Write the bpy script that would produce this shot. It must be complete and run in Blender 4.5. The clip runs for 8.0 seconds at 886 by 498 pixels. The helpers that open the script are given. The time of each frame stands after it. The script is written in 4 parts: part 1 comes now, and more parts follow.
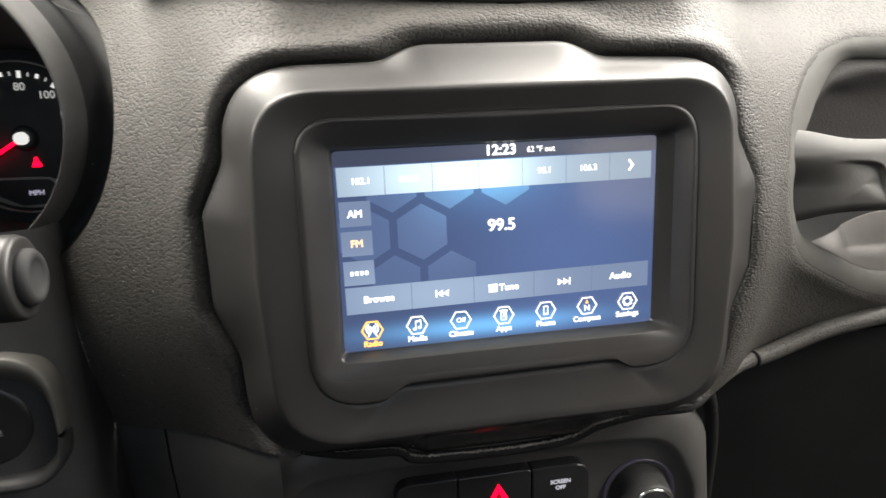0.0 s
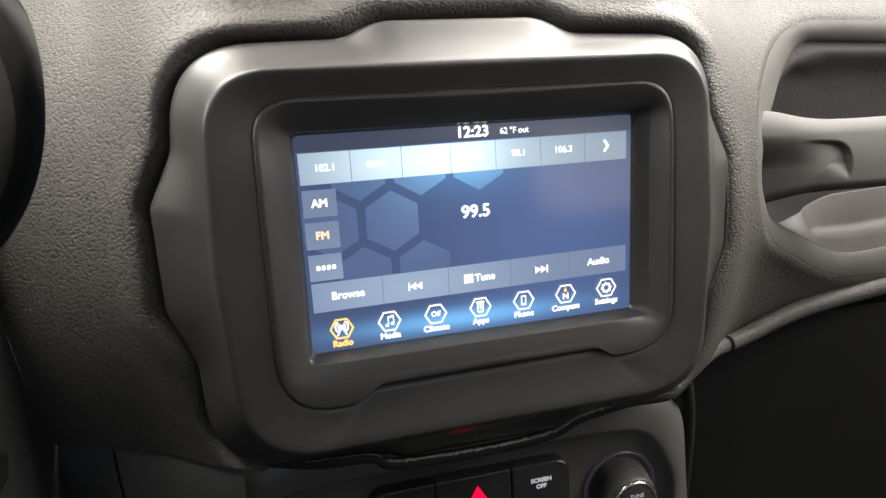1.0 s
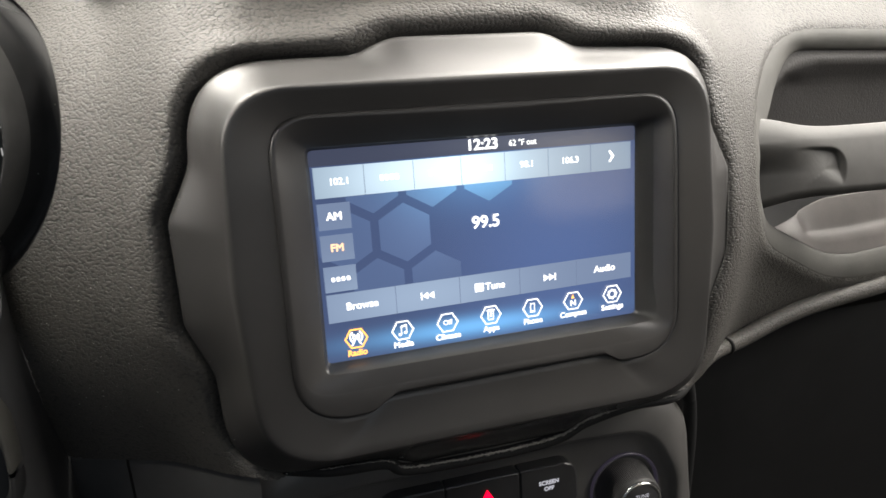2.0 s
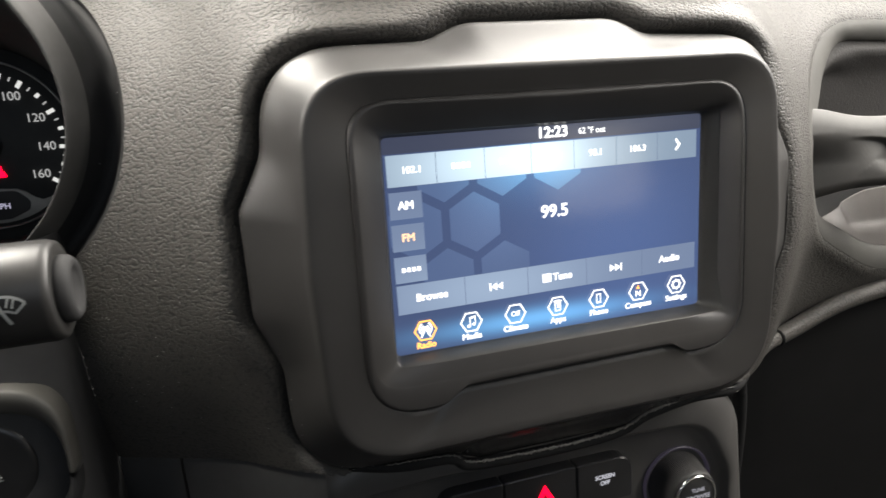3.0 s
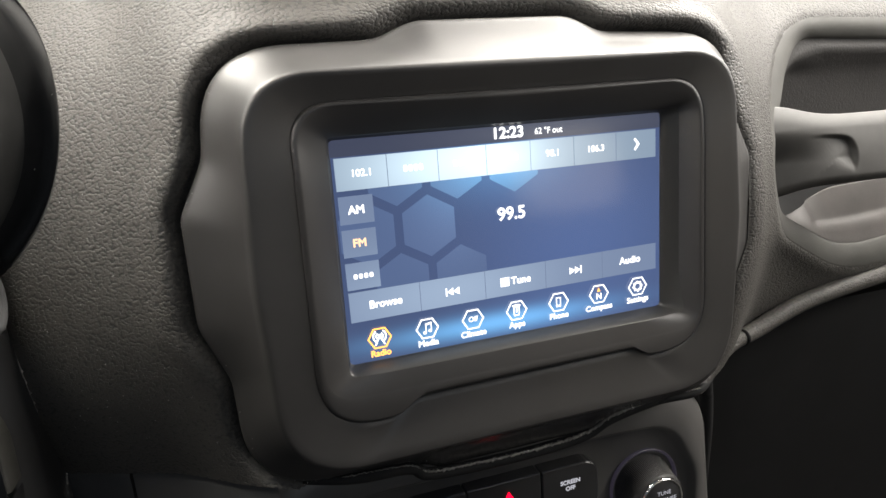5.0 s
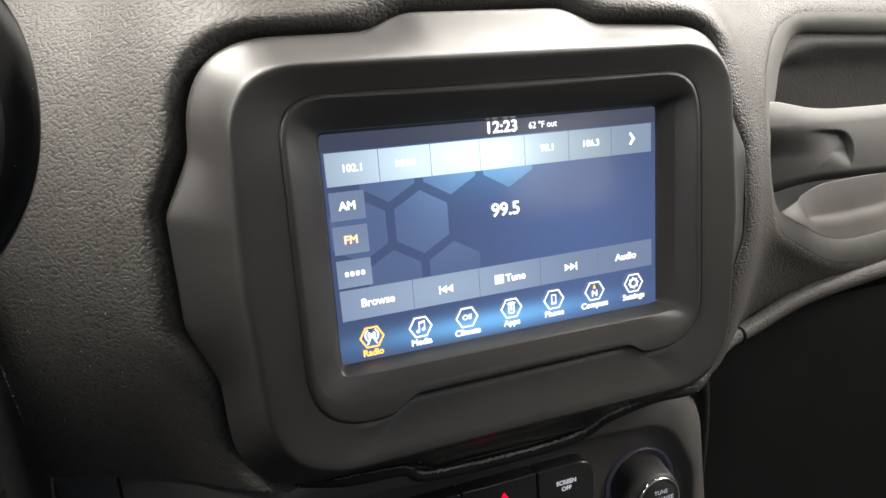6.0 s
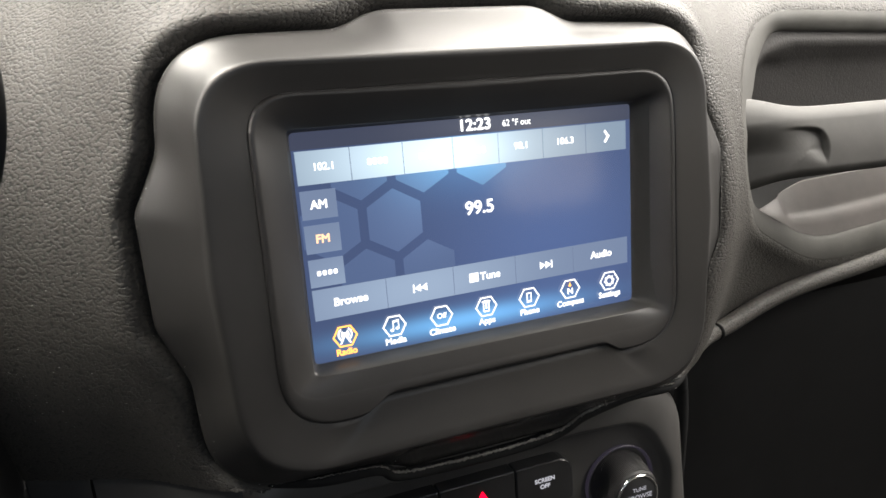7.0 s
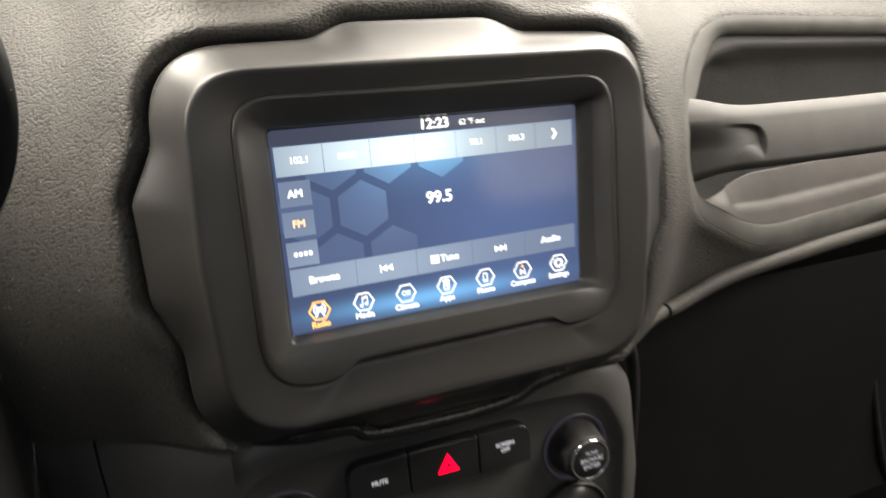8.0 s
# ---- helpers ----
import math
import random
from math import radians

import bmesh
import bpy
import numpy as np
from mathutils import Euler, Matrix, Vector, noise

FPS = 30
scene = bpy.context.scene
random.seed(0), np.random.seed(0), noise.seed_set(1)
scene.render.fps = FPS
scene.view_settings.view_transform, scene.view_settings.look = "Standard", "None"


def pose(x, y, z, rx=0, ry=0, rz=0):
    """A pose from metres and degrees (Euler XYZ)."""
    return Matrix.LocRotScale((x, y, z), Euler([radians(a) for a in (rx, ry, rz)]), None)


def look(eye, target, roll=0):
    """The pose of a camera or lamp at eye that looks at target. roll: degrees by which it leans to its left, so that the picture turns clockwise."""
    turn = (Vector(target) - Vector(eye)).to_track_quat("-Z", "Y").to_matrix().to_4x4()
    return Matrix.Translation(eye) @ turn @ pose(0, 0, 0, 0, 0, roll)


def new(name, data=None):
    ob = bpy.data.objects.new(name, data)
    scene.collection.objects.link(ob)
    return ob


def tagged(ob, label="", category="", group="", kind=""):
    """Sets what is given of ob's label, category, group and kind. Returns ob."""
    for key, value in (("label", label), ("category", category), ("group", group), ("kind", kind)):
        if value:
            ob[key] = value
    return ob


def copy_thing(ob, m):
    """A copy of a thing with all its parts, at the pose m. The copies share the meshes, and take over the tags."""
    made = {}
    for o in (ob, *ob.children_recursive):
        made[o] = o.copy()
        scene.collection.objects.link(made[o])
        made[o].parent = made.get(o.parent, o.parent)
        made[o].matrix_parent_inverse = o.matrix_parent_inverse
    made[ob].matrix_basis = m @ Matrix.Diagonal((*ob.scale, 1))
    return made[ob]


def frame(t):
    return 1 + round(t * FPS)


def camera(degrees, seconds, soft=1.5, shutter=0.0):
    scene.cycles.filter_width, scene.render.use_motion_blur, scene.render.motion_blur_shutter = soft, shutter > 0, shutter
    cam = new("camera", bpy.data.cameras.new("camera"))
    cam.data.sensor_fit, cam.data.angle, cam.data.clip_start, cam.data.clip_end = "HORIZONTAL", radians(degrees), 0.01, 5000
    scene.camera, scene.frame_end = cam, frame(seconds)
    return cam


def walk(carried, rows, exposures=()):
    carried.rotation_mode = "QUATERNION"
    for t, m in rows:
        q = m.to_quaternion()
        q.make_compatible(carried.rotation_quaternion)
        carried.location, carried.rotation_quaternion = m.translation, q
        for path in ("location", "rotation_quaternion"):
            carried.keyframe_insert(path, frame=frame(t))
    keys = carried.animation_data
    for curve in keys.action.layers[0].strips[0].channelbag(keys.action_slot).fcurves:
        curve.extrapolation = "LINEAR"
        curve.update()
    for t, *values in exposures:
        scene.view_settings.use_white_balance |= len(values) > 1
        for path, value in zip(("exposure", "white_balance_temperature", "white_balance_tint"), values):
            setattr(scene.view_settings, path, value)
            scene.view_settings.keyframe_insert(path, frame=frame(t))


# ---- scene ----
cam = camera(69.5, 8.0, shutter=0.5)
PATH = [
    (0, (-0.07295, -0.28483, 0.75947), (-0.02717, 0.00403, 0.69267), -2.368),
    (0.5, (-0.07433, -0.27620, 0.75318), (-0.01263, 0.01019, 0.68856), -3.025),
    (1, (-0.08052, -0.26789, 0.74835), (-0.01145, 0.01684, 0.68383), -3.309),
    (1.2, (-0.08073, -0.26740, 0.74944), (-0.01106, 0.01684, 0.68349), -3.302),
    (2.3, (-0.10782, -0.27099, 0.75576), (-0.03170, 0.01205, 0.69182), -3.870),
    (2.5, (-0.12731, -0.26539, 0.75627), (-0.05000, 0.01742, 0.69271), -3.899),
    (2.7, (-0.13500, -0.25900, 0.74900), (-0.05637, 0.02500, 0.68557), -4.000),
    (3, (-0.12417, -0.25730, 0.75021), (-0.04536, 0.02509, 0.68661), -3.963),
    (3.5, (-0.11468, -0.25607, 0.75036), (-0.03350, 0.02558, 0.68646), -4.011),
    (4, (-0.11041, -0.25506, 0.75153), (-0.02714, 0.02590, 0.68729), -4.117),
    (4.5, (-0.11068, -0.25367, 0.75079), (-0.02563, 0.02664, 0.68605), -4.195),
    (6, (-0.10934, -0.24813, 0.74759), (-0.01917, 0.03054, 0.68268), -4.427),
    (6.5, (-0.10832, -0.24409, 0.74316), (-0.01635, 0.03393, 0.67801), -4.489),
    (7, (-0.10198, -0.24961, 0.74674), (-0.00818, 0.02762, 0.68085), -4.489),
    (7.5, (-0.09863, -0.24861, 0.74741), (-0.00351, 0.02824, 0.68182), -4.637),
    (7.7, (-0.10050, -0.25300, 0.75000), (-0.00480, 0.02375, 0.68445), -4.600),
    (8, (-0.09969, -0.28734, 0.74933), (-0.00391, -0.01161, 0.68008), -4.448),
]
walk(cam, [(t, look(eye, target, roll)) for t, eye, target, roll in PATH], [(0, 0.32, 6500, 10), (0.5, 0.21, 6500, 10), (1, 0.19, 6500, 10), (2.5, 0.23, 6500, 10), (3, 0.19, 6500, 10), (6, 0.19, 6500, 10), (7.5, 0.21, 6620, 10), (8, 0.23, 6860, 10)])

# ---- light: daylight through the windscreen and right door window, plus added fill lamps ----
world = bpy.data.worlds.new("daylight")
scene.world = world
world.use_nodes = True
wn = world.node_tree.nodes
sky = wn.new("ShaderNodeTexSky")
sky.sky_type, sky.sun_disc = "NISHITA", False
sky.sun_elevation, sky.sun_rotation = radians(50), radians(30)
world.node_tree.links.new(sky.outputs[0], wn["Background"].inputs[0])
wn["Background"].inputs[1].default_value = 0.06


def area(name, eye, target, sx, sy, watts, colour, spread=180):
    data = bpy.data.lights.new(name, "AREA")
    data.shape, data.size, data.size_y, data.energy, data.color = "RECTANGLE", sx, sy, watts, colour
    data.spread = radians(spread)
    ob = new(name, data)
    ob.matrix_world = look(eye, target)
    return ob


area("windscreen_light", (0.50, 0.20, 1.36), (0.05, -0.02, 0.75), 0.8, 0.55, 42.0, (1.0, 0.95, 0.87))
area("door_window_light_right", (0.74, -0.24, 1.08), (0.1, 0.0, 0.70), 0.6, 0.34, 9.0, (1.0, 0.95, 0.88))
# small lamp inside the cabin, added to brighten the upper left
area("windscreen_light_left", (-0.36, 0.03, 1.26), (-0.15, 0.0, 0.80), 0.34, 0.26, 4.3, (1.0, 0.95, 0.86), 110)
# narrow added beam, aimed high so the lower left stays dark
area("door_window_light_left", (-0.64, -0.12, 1.04), (-0.13, 0.0, 0.835), 0.24, 0.14, 0.14, (1.0, 0.95, 0.87), 30)
# two unseen cool fills from behind, added to lift the faces turned to the cabin
area("rear_door_window_light", (0.70, -1.25, 1.08), (0.0, 0.0, 0.70), 0.70, 0.30, 1.0, (0.72, 0.85, 1.0))
area("rear_window_light", (-0.15, -1.74, 1.12), (-0.10, 0.0, 0.68), 1.0, 0.36, 2.3, (0.78, 0.88, 1.0))


# ---- materials ----
def material(name, colour, rough, metal=0.0, spec=0.5, coat=0.0):
    m = bpy.data.materials.new(name)
    m.use_nodes = True
    b = m.node_tree.nodes["Principled BSDF"]
    b.inputs["Base Color"].default_value = (*colour, 1)
    b.inputs["Roughness"].default_value = rough
    b.inputs["Metallic"].default_value = metal
    b.inputs["Specular IOR Level"].default_value = spec
    b.inputs["Coat Weight"].default_value = coat
    return m


def node(m, kind, **sockets):
    n = m.node_tree.nodes.new(kind)
    for key, value in sockets.items():
        sock = n.inputs[key.replace("_", " ")]
        if isinstance(value, bpy.types.NodeSocket):
            m.node_tree.links.new(value, sock)
        else:
            sock.default_value = value
    return n


def link(m, a, b):
    m.node_tree.links.new(a, b)


def maths(m, op, a, b=0.0):
    n = m.node_tree.nodes.new("ShaderNodeMath")
    n.operation = op
    for sock, value in zip(n.inputs, (a, b)):
        if isinstance(value, bpy.types.NodeSocket):
            m.node_tree.links.new(value, sock)
        else:
            sock.default_value = value
    return n.outputs[0]


def ramp(m, fac, stops, blend="LINEAR"):
    n = m.node_tree.nodes.new("ShaderNodeValToRGB")
    link(m, fac, n.inputs[0])
    n.color_ramp.interpolation = blend
    e = n.color_ramp.elements
    while len(e) < len(stops):
        e.new(0.5)
    for el, (p, c) in zip(e, stops):
        el.position, el.color = p, (*c, 1)
    return n.outputs[0]


def textured(name, colour, rough, fine=900.0, coarse=35.0, vary=0.25, bump=0.12, depth=0.0004, spec=0.5, metal=0.0, coat=0.0):
    """Moulded plastic: fine grain relief, blotches and a little wear in colour and gloss."""
    m = material(name, colour, rough, metal, spec, coat)
    b = m.node_tree.nodes["Principled BSDF"]
    pos = node(m, "ShaderNodeNewGeometry").outputs["Position"]
    big = node(m, "ShaderNodeTexNoise", Vector=pos, Scale=coarse, Detail=4.0, Roughness=0.6).outputs["Fac"]
    small = node(m, "ShaderNodeTexNoise", Vector=pos, Scale=fine, Detail=2.0, Roughness=0.5).outputs["Fac"]
    lo = tuple(c * (1 - vary) for c in colour)
    hi = tuple(min(1, c * (1 + vary)) for c in colour)
    link(m, ramp(m, big, [(0.3, lo), (0.7, hi)]), b.inputs["Base Color"])
    r = maths(m, "ADD", maths(m, "MULTIPLY", big, 0.14), rough - 0.07)
    link(m, maths(m, "ADD", r, maths(m, "MULTIPLY", maths(m, "SUBTRACT", small, 0.5), 0.1)), b.inputs["Roughness"])
    if bump:
        bp = node(m, "ShaderNodeBump", Strength=bump, Distance=depth, Height=small)
        link(m, bp.outputs[0], b.inputs["Normal"])
    return m


def leather_material():
    """Grained soft-touch skin: rounded pebbles of two sizes with narrow creases between them."""
    m = material("grained_leather", (0.07, 0.067, 0.064), 0.5, spec=0.4)
    b = m.node_tree.nodes["Principled BSDF"]
    pos = node(m, "ShaderNodeNewGeometry").outputs["Position"]
    warp = node(m, "ShaderNodeTexNoise", Vector=pos, Scale=330.0, Detail=3.0)
    off = node(m, "ShaderNodeVectorMath", Vector=warp.outputs["Color"])
    off.operation = "SCALE"
    off.inputs["Scale"].default_value = 0.0013
    add = node(m, "ShaderNodeVectorMath")
    add.operation = "ADD"
    link(m, pos, add.inputs[0])
    link(m, off.outputs[0], add.inputs[1])
    stretch = node(m, "ShaderNodeMapping", Vector=add.outputs[0])
    stretch.inputs["Scale"].default_value = (0.72, 0.8, 1.0)
    cells = node(m, "ShaderNodeTexVoronoi", Vector=stretch.outputs[0], Scale=860.0, Randomness=0.95)
    cells.feature = "SMOOTH_F1"
    cells.inputs["Smoothness"].default_value = 0.05
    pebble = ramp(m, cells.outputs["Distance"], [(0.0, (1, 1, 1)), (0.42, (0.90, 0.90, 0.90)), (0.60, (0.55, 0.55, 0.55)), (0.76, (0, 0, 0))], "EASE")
    patch = node(m, "ShaderNodeTexNoise", Vector=pos, Scale=160.0, Detail=2.0).outputs["Fac"]
    height = maths(m, "MULTIPLY", pebble, maths(m, "ADD", maths(m, "MULTIPLY", patch, 0.9), 0.4))
    creases = node(m, "ShaderNodeTexNoise", Vector=stretch.outputs[0], Scale=520.0, Detail=2.0, Roughness=0.5).outputs["Fac"]
    height = maths(m, "ADD", height, maths(m, "MULTIPLY", creases, 0.3))
    fine = node(m, "ShaderNodeTexNoise", Vector=pos, Scale=2600.0, Detail=2.0).outputs["Fac"]
    height = maths(m, "ADD", height, maths(m, "MULTIPLY", fine, 0.12))
    bp = node(m, "ShaderNodeBump", Strength=0.68, Distance=0.00044, Height=height)
    link(m, bp.outputs[0], b.inputs["Normal"])
    big = node(m, "ShaderNodeTexNoise", Vector=pos, Scale=14.0, Detail=4.0).outputs["Fac"]
    # creases mixed darker: their shade is put into the base colour too
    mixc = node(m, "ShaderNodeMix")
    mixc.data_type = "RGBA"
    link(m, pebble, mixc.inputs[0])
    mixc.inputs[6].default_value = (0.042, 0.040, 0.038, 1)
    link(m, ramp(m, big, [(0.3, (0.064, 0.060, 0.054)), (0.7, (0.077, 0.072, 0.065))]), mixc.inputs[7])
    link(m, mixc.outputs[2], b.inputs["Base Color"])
    link(m, maths(m, "ADD", maths(m, "MULTIPLY", big, 0.14), 0.46), b.inputs["Roughness"])
    return m


LEATHER = leather_material()
SATIN = textured("satin_charcoal_plastic", (0.0315, 0.0299, 0.0290), 0.44, fine=5200, bump=0.1, depth=0.0001, vary=0.12, spec=0.62)
FRAME = textured("matt_charcoal_plastic", (0.0315, 0.0300, 0.0295), 0.42, fine=4200, bump=0.12, depth=0.0001, vary=0.12)
BLACK = textured("black_trim_plastic", (0.026, 0.026, 0.027), 0.5, fine=2600, bump=0.15, depth=0.0002)
HOOD = textured("grey_binnacle_plastic", (0.058, 0.057, 0.055), 0.66, fine=3000, bump=0.15, depth=0.0002)
TRIM = textured("dark_trim_plastic", (0.042, 0.042, 0.043), 0.7, fine=2200, bump=0.15, depth=0.0002)
PANEL = textured("dark_grained_plastic", (0.03, 0.029, 0.029), 0.55, fine=1400, bump=0.35, depth=0.0004)
GLOSS = textured("gloss_black_plastic", (0.022, 0.022, 0.023), 0.32, fine=4000, bump=0.03, depth=0.0001)
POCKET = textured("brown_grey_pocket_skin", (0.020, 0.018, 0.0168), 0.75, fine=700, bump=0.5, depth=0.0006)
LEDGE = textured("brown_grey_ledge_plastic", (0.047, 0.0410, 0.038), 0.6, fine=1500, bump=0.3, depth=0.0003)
CONSOLE = textured("satin_console_plastic", (0.078, 0.0750, 0.072), 0.40, fine=4800, bump=0.1, depth=0.0001, vary=0.12)
BLACK_SHADE = textured("matt_black_parts_and_shade", (0.010, 0.010, 0.0103), 0.8, fine=2600, bump=0.15, depth=0.0002, spec=0.25)
RIMBLACK = textured("matt_black_rim_plastic", (0.024, 0.024, 0.0245), 0.75, fine=2600, bump=0.15, depth=0.0002, spec=0.25)
LIP = textured("smooth_dark_lip_plastic", (0.042, 0.041, 0.039), 0.38, fine=3000, bump=0.03, depth=0.0001, vary=0.1)
BAND = textured("smooth_charcoal_plastic", (0.030, 0.029, 0.028), 0.22, fine=3000, bump=0.05, depth=0.0001, vary=0.15)
EDGE = textured("pale_glint_leather_edge", (0.20, 0.19, 0.175), 0.20, fine=1300, bump=1.0, depth=0.0010, vary=0.4)
STALK = textured("dark_satin_stalk_plastic", (0.017, 0.0165, 0.016), 0.44, fine=3500, bump=0.1, depth=0.0001)
DIALFACE = textured("matt_black_dial_face", (0.045, 0.045, 0.044), 0.6, fine=3000, bump=0.05, depth=0.0001, spec=0.25)
RING_GREY = textured("warm_grey_ring_plastic", (0.060, 0.058, 0.052), 0.5, fine=2500, bump=0.15, depth=0.0002)
RIMGREY = textured("smooth_grey_rim_plastic", (0.071, 0.069, 0.063), 0.66, fine=2500, bump=0.15, depth=0.0002)
HANDLE = textured("warm_grey_handle_plastic", (0.050, 0.0478, 0.0445), 0.6, fine=2500, bump=0.15, depth=0.0002)
CHROME = textured("bright_chrome", (0.75, 0.75, 0.74), 0.16, fine=900, bump=0.02, metal=1.0, vary=0.06)
DULL = textured("dull_silver_paint", (0.30, 0.29, 0.27), 0.38, fine=3000, bump=0.05, metal=0.6)
CLOTH = textured("headliner_cloth", (0.35, 0.34, 0.32), 0.9, fine=1800, bump=0.4, depth=0.0006)
SEATDARK = textured("dark_seat_cloth", (0.03, 0.029, 0.028), 0.9, fine=1500, bump=0.5, depth=0.0006)
PALEPATCH = textured("pale_reflected_patch", (0.74, 0.67, 0.56), 0.9, fine=1500, bump=0.5, depth=0.0006)
CARPET = textured("charcoal_carpet", (0.02, 0.02, 0.02), 0.95, fine=1200, bump=0.6, depth=0.002)
PAINT = textured("pale_print_paint", (0.62, 0.62, 0.60), 0.5, fine=3000, bump=0.05)
GREYPRINT = textured("worn_grey_print_paint", (0.30, 0.31, 0.30), 0.5, fine=3000, bump=0.05)


def glow(name, colour, strength, rough=0.12):
    m = material(name, (0.01, 0.01, 0.012), rough)
    b = m.node_tree.nodes["Principled BSDF"]
    b.inputs["Emission Color"].default_value = (*colour, 1)
    b.inputs["Emission Strength"].default_value = strength
    return m


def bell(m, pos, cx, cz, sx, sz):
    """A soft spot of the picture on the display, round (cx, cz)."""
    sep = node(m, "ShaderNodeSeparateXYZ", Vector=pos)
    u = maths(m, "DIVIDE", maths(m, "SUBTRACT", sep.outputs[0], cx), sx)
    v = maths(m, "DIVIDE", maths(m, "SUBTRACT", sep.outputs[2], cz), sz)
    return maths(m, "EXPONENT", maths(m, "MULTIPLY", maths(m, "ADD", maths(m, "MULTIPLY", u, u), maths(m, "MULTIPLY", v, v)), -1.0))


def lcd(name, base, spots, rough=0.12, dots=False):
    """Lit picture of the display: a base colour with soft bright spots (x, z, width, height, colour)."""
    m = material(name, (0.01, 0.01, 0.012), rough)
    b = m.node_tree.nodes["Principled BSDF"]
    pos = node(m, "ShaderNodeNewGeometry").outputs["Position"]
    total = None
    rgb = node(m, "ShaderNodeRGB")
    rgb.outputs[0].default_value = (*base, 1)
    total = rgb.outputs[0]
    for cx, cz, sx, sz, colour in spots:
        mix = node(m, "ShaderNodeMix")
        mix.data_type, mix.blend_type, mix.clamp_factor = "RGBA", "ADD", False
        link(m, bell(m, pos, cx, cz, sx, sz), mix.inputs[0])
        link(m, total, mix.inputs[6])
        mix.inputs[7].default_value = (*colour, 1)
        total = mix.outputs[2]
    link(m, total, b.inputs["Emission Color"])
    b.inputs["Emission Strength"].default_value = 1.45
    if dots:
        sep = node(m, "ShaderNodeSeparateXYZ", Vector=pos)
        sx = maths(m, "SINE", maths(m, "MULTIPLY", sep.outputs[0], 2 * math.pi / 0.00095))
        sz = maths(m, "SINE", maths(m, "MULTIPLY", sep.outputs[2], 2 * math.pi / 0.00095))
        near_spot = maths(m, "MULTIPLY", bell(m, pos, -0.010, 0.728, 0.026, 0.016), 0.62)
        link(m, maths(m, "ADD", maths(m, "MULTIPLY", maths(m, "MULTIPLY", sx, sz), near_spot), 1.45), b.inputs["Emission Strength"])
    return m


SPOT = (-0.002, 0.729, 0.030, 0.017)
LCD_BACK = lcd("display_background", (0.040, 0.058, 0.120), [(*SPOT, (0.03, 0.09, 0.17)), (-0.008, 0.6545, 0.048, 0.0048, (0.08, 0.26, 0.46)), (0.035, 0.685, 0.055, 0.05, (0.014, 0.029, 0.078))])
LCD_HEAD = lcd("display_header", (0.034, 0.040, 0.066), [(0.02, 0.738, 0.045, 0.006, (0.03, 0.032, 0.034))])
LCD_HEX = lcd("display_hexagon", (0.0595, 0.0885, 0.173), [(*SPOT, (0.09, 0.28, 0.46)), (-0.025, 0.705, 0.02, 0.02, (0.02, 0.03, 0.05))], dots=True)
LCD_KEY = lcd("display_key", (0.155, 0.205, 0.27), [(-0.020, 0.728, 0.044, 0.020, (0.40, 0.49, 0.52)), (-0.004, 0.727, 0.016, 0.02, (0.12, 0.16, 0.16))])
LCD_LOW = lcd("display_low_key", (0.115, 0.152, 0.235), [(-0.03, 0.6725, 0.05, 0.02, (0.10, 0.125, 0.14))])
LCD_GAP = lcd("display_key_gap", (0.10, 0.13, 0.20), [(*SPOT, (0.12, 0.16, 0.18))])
LCD_TEXT = glow("display_white_text", (1.0, 1.0, 1.0), 1.6)
LCD_AMBER = glow("display_amber_text", (1.0, 0.44, 0.09), 2.2)
LCD_PALE = glow("display_pale_amber_text", (1.0, 0.60, 0.36), 1.5)
LCD_DIM = glow("display_dim_text", (0.9, 0.93, 0.96), 1.1)
RED = glow("red_lamp", (1.0, 0.0, 0.02), 3.2, 0.3)
REDDIM = glow("red_lamp_dim", (0.7, 0.0, 0.02), 0.45, 0.3)
VIOLET = glow("pale_violet_lamp", (0.75, 0.72, 0.95), 0.45, 0.4)
DIALWHITE = glow("dial_white_glow", (0.9, 0.9, 0.86), 0.75, 0.4)
DIALGREY = glow("dial_grey_print", (0.8, 0.8, 0.78), 0.45, 0.4)
KEYWHITE = glow("key_lit_print", (0.82, 0.82, 0.9), 0.58, 0.4)
RINGLAMP = glow("knob_ring_lamp", (0.62, 0.52, 0.80), 0.03, 0.4)


# ---- mesh helpers ----
def mesh_object(name, verts, faces, mat, parent=None, label="", smooth=True):
    me = bpy.data.meshes.new(name)
    me.from_pydata([tuple(v) for v in verts], [], faces)
    bm = bmesh.new()
    bm.from_mesh(me)
    bmesh.ops.recalc_face_normals(bm, faces=bm.faces)
    bm.to_mesh(me)
    bm.free()
    if smooth:
        me.polygons.foreach_set("use_smooth", [True] * len(me.polygons))
    me.materials.append(mat)
    ob = new(name, me)
    ob.parent = parent
    if label:
        ob["label"] = label
    return ob


def part(name, bm, mat, parent, label="", smooth=False):
    bmesh.ops.recalc_face_normals(bm, faces=bm.faces)
    me = bpy.data.meshes.new(name)
    bm.to_mesh(me)
    bm.free()
    if smooth:
        me.polygons.foreach_set("use_smooth", [True] * len(me.polygons))
    me.materials.append(mat)
    ob = new(name, me)
    ob.parent = parent
    if label:
        ob["label"] = label
    return ob


def thing(name, label, category, group="", kind="", at=(0, 0, 0)):
    ob = new(name)
    ob.empty_display_size = 0.01
    ob.location = at
    return tagged(ob, label, category, group, kind)


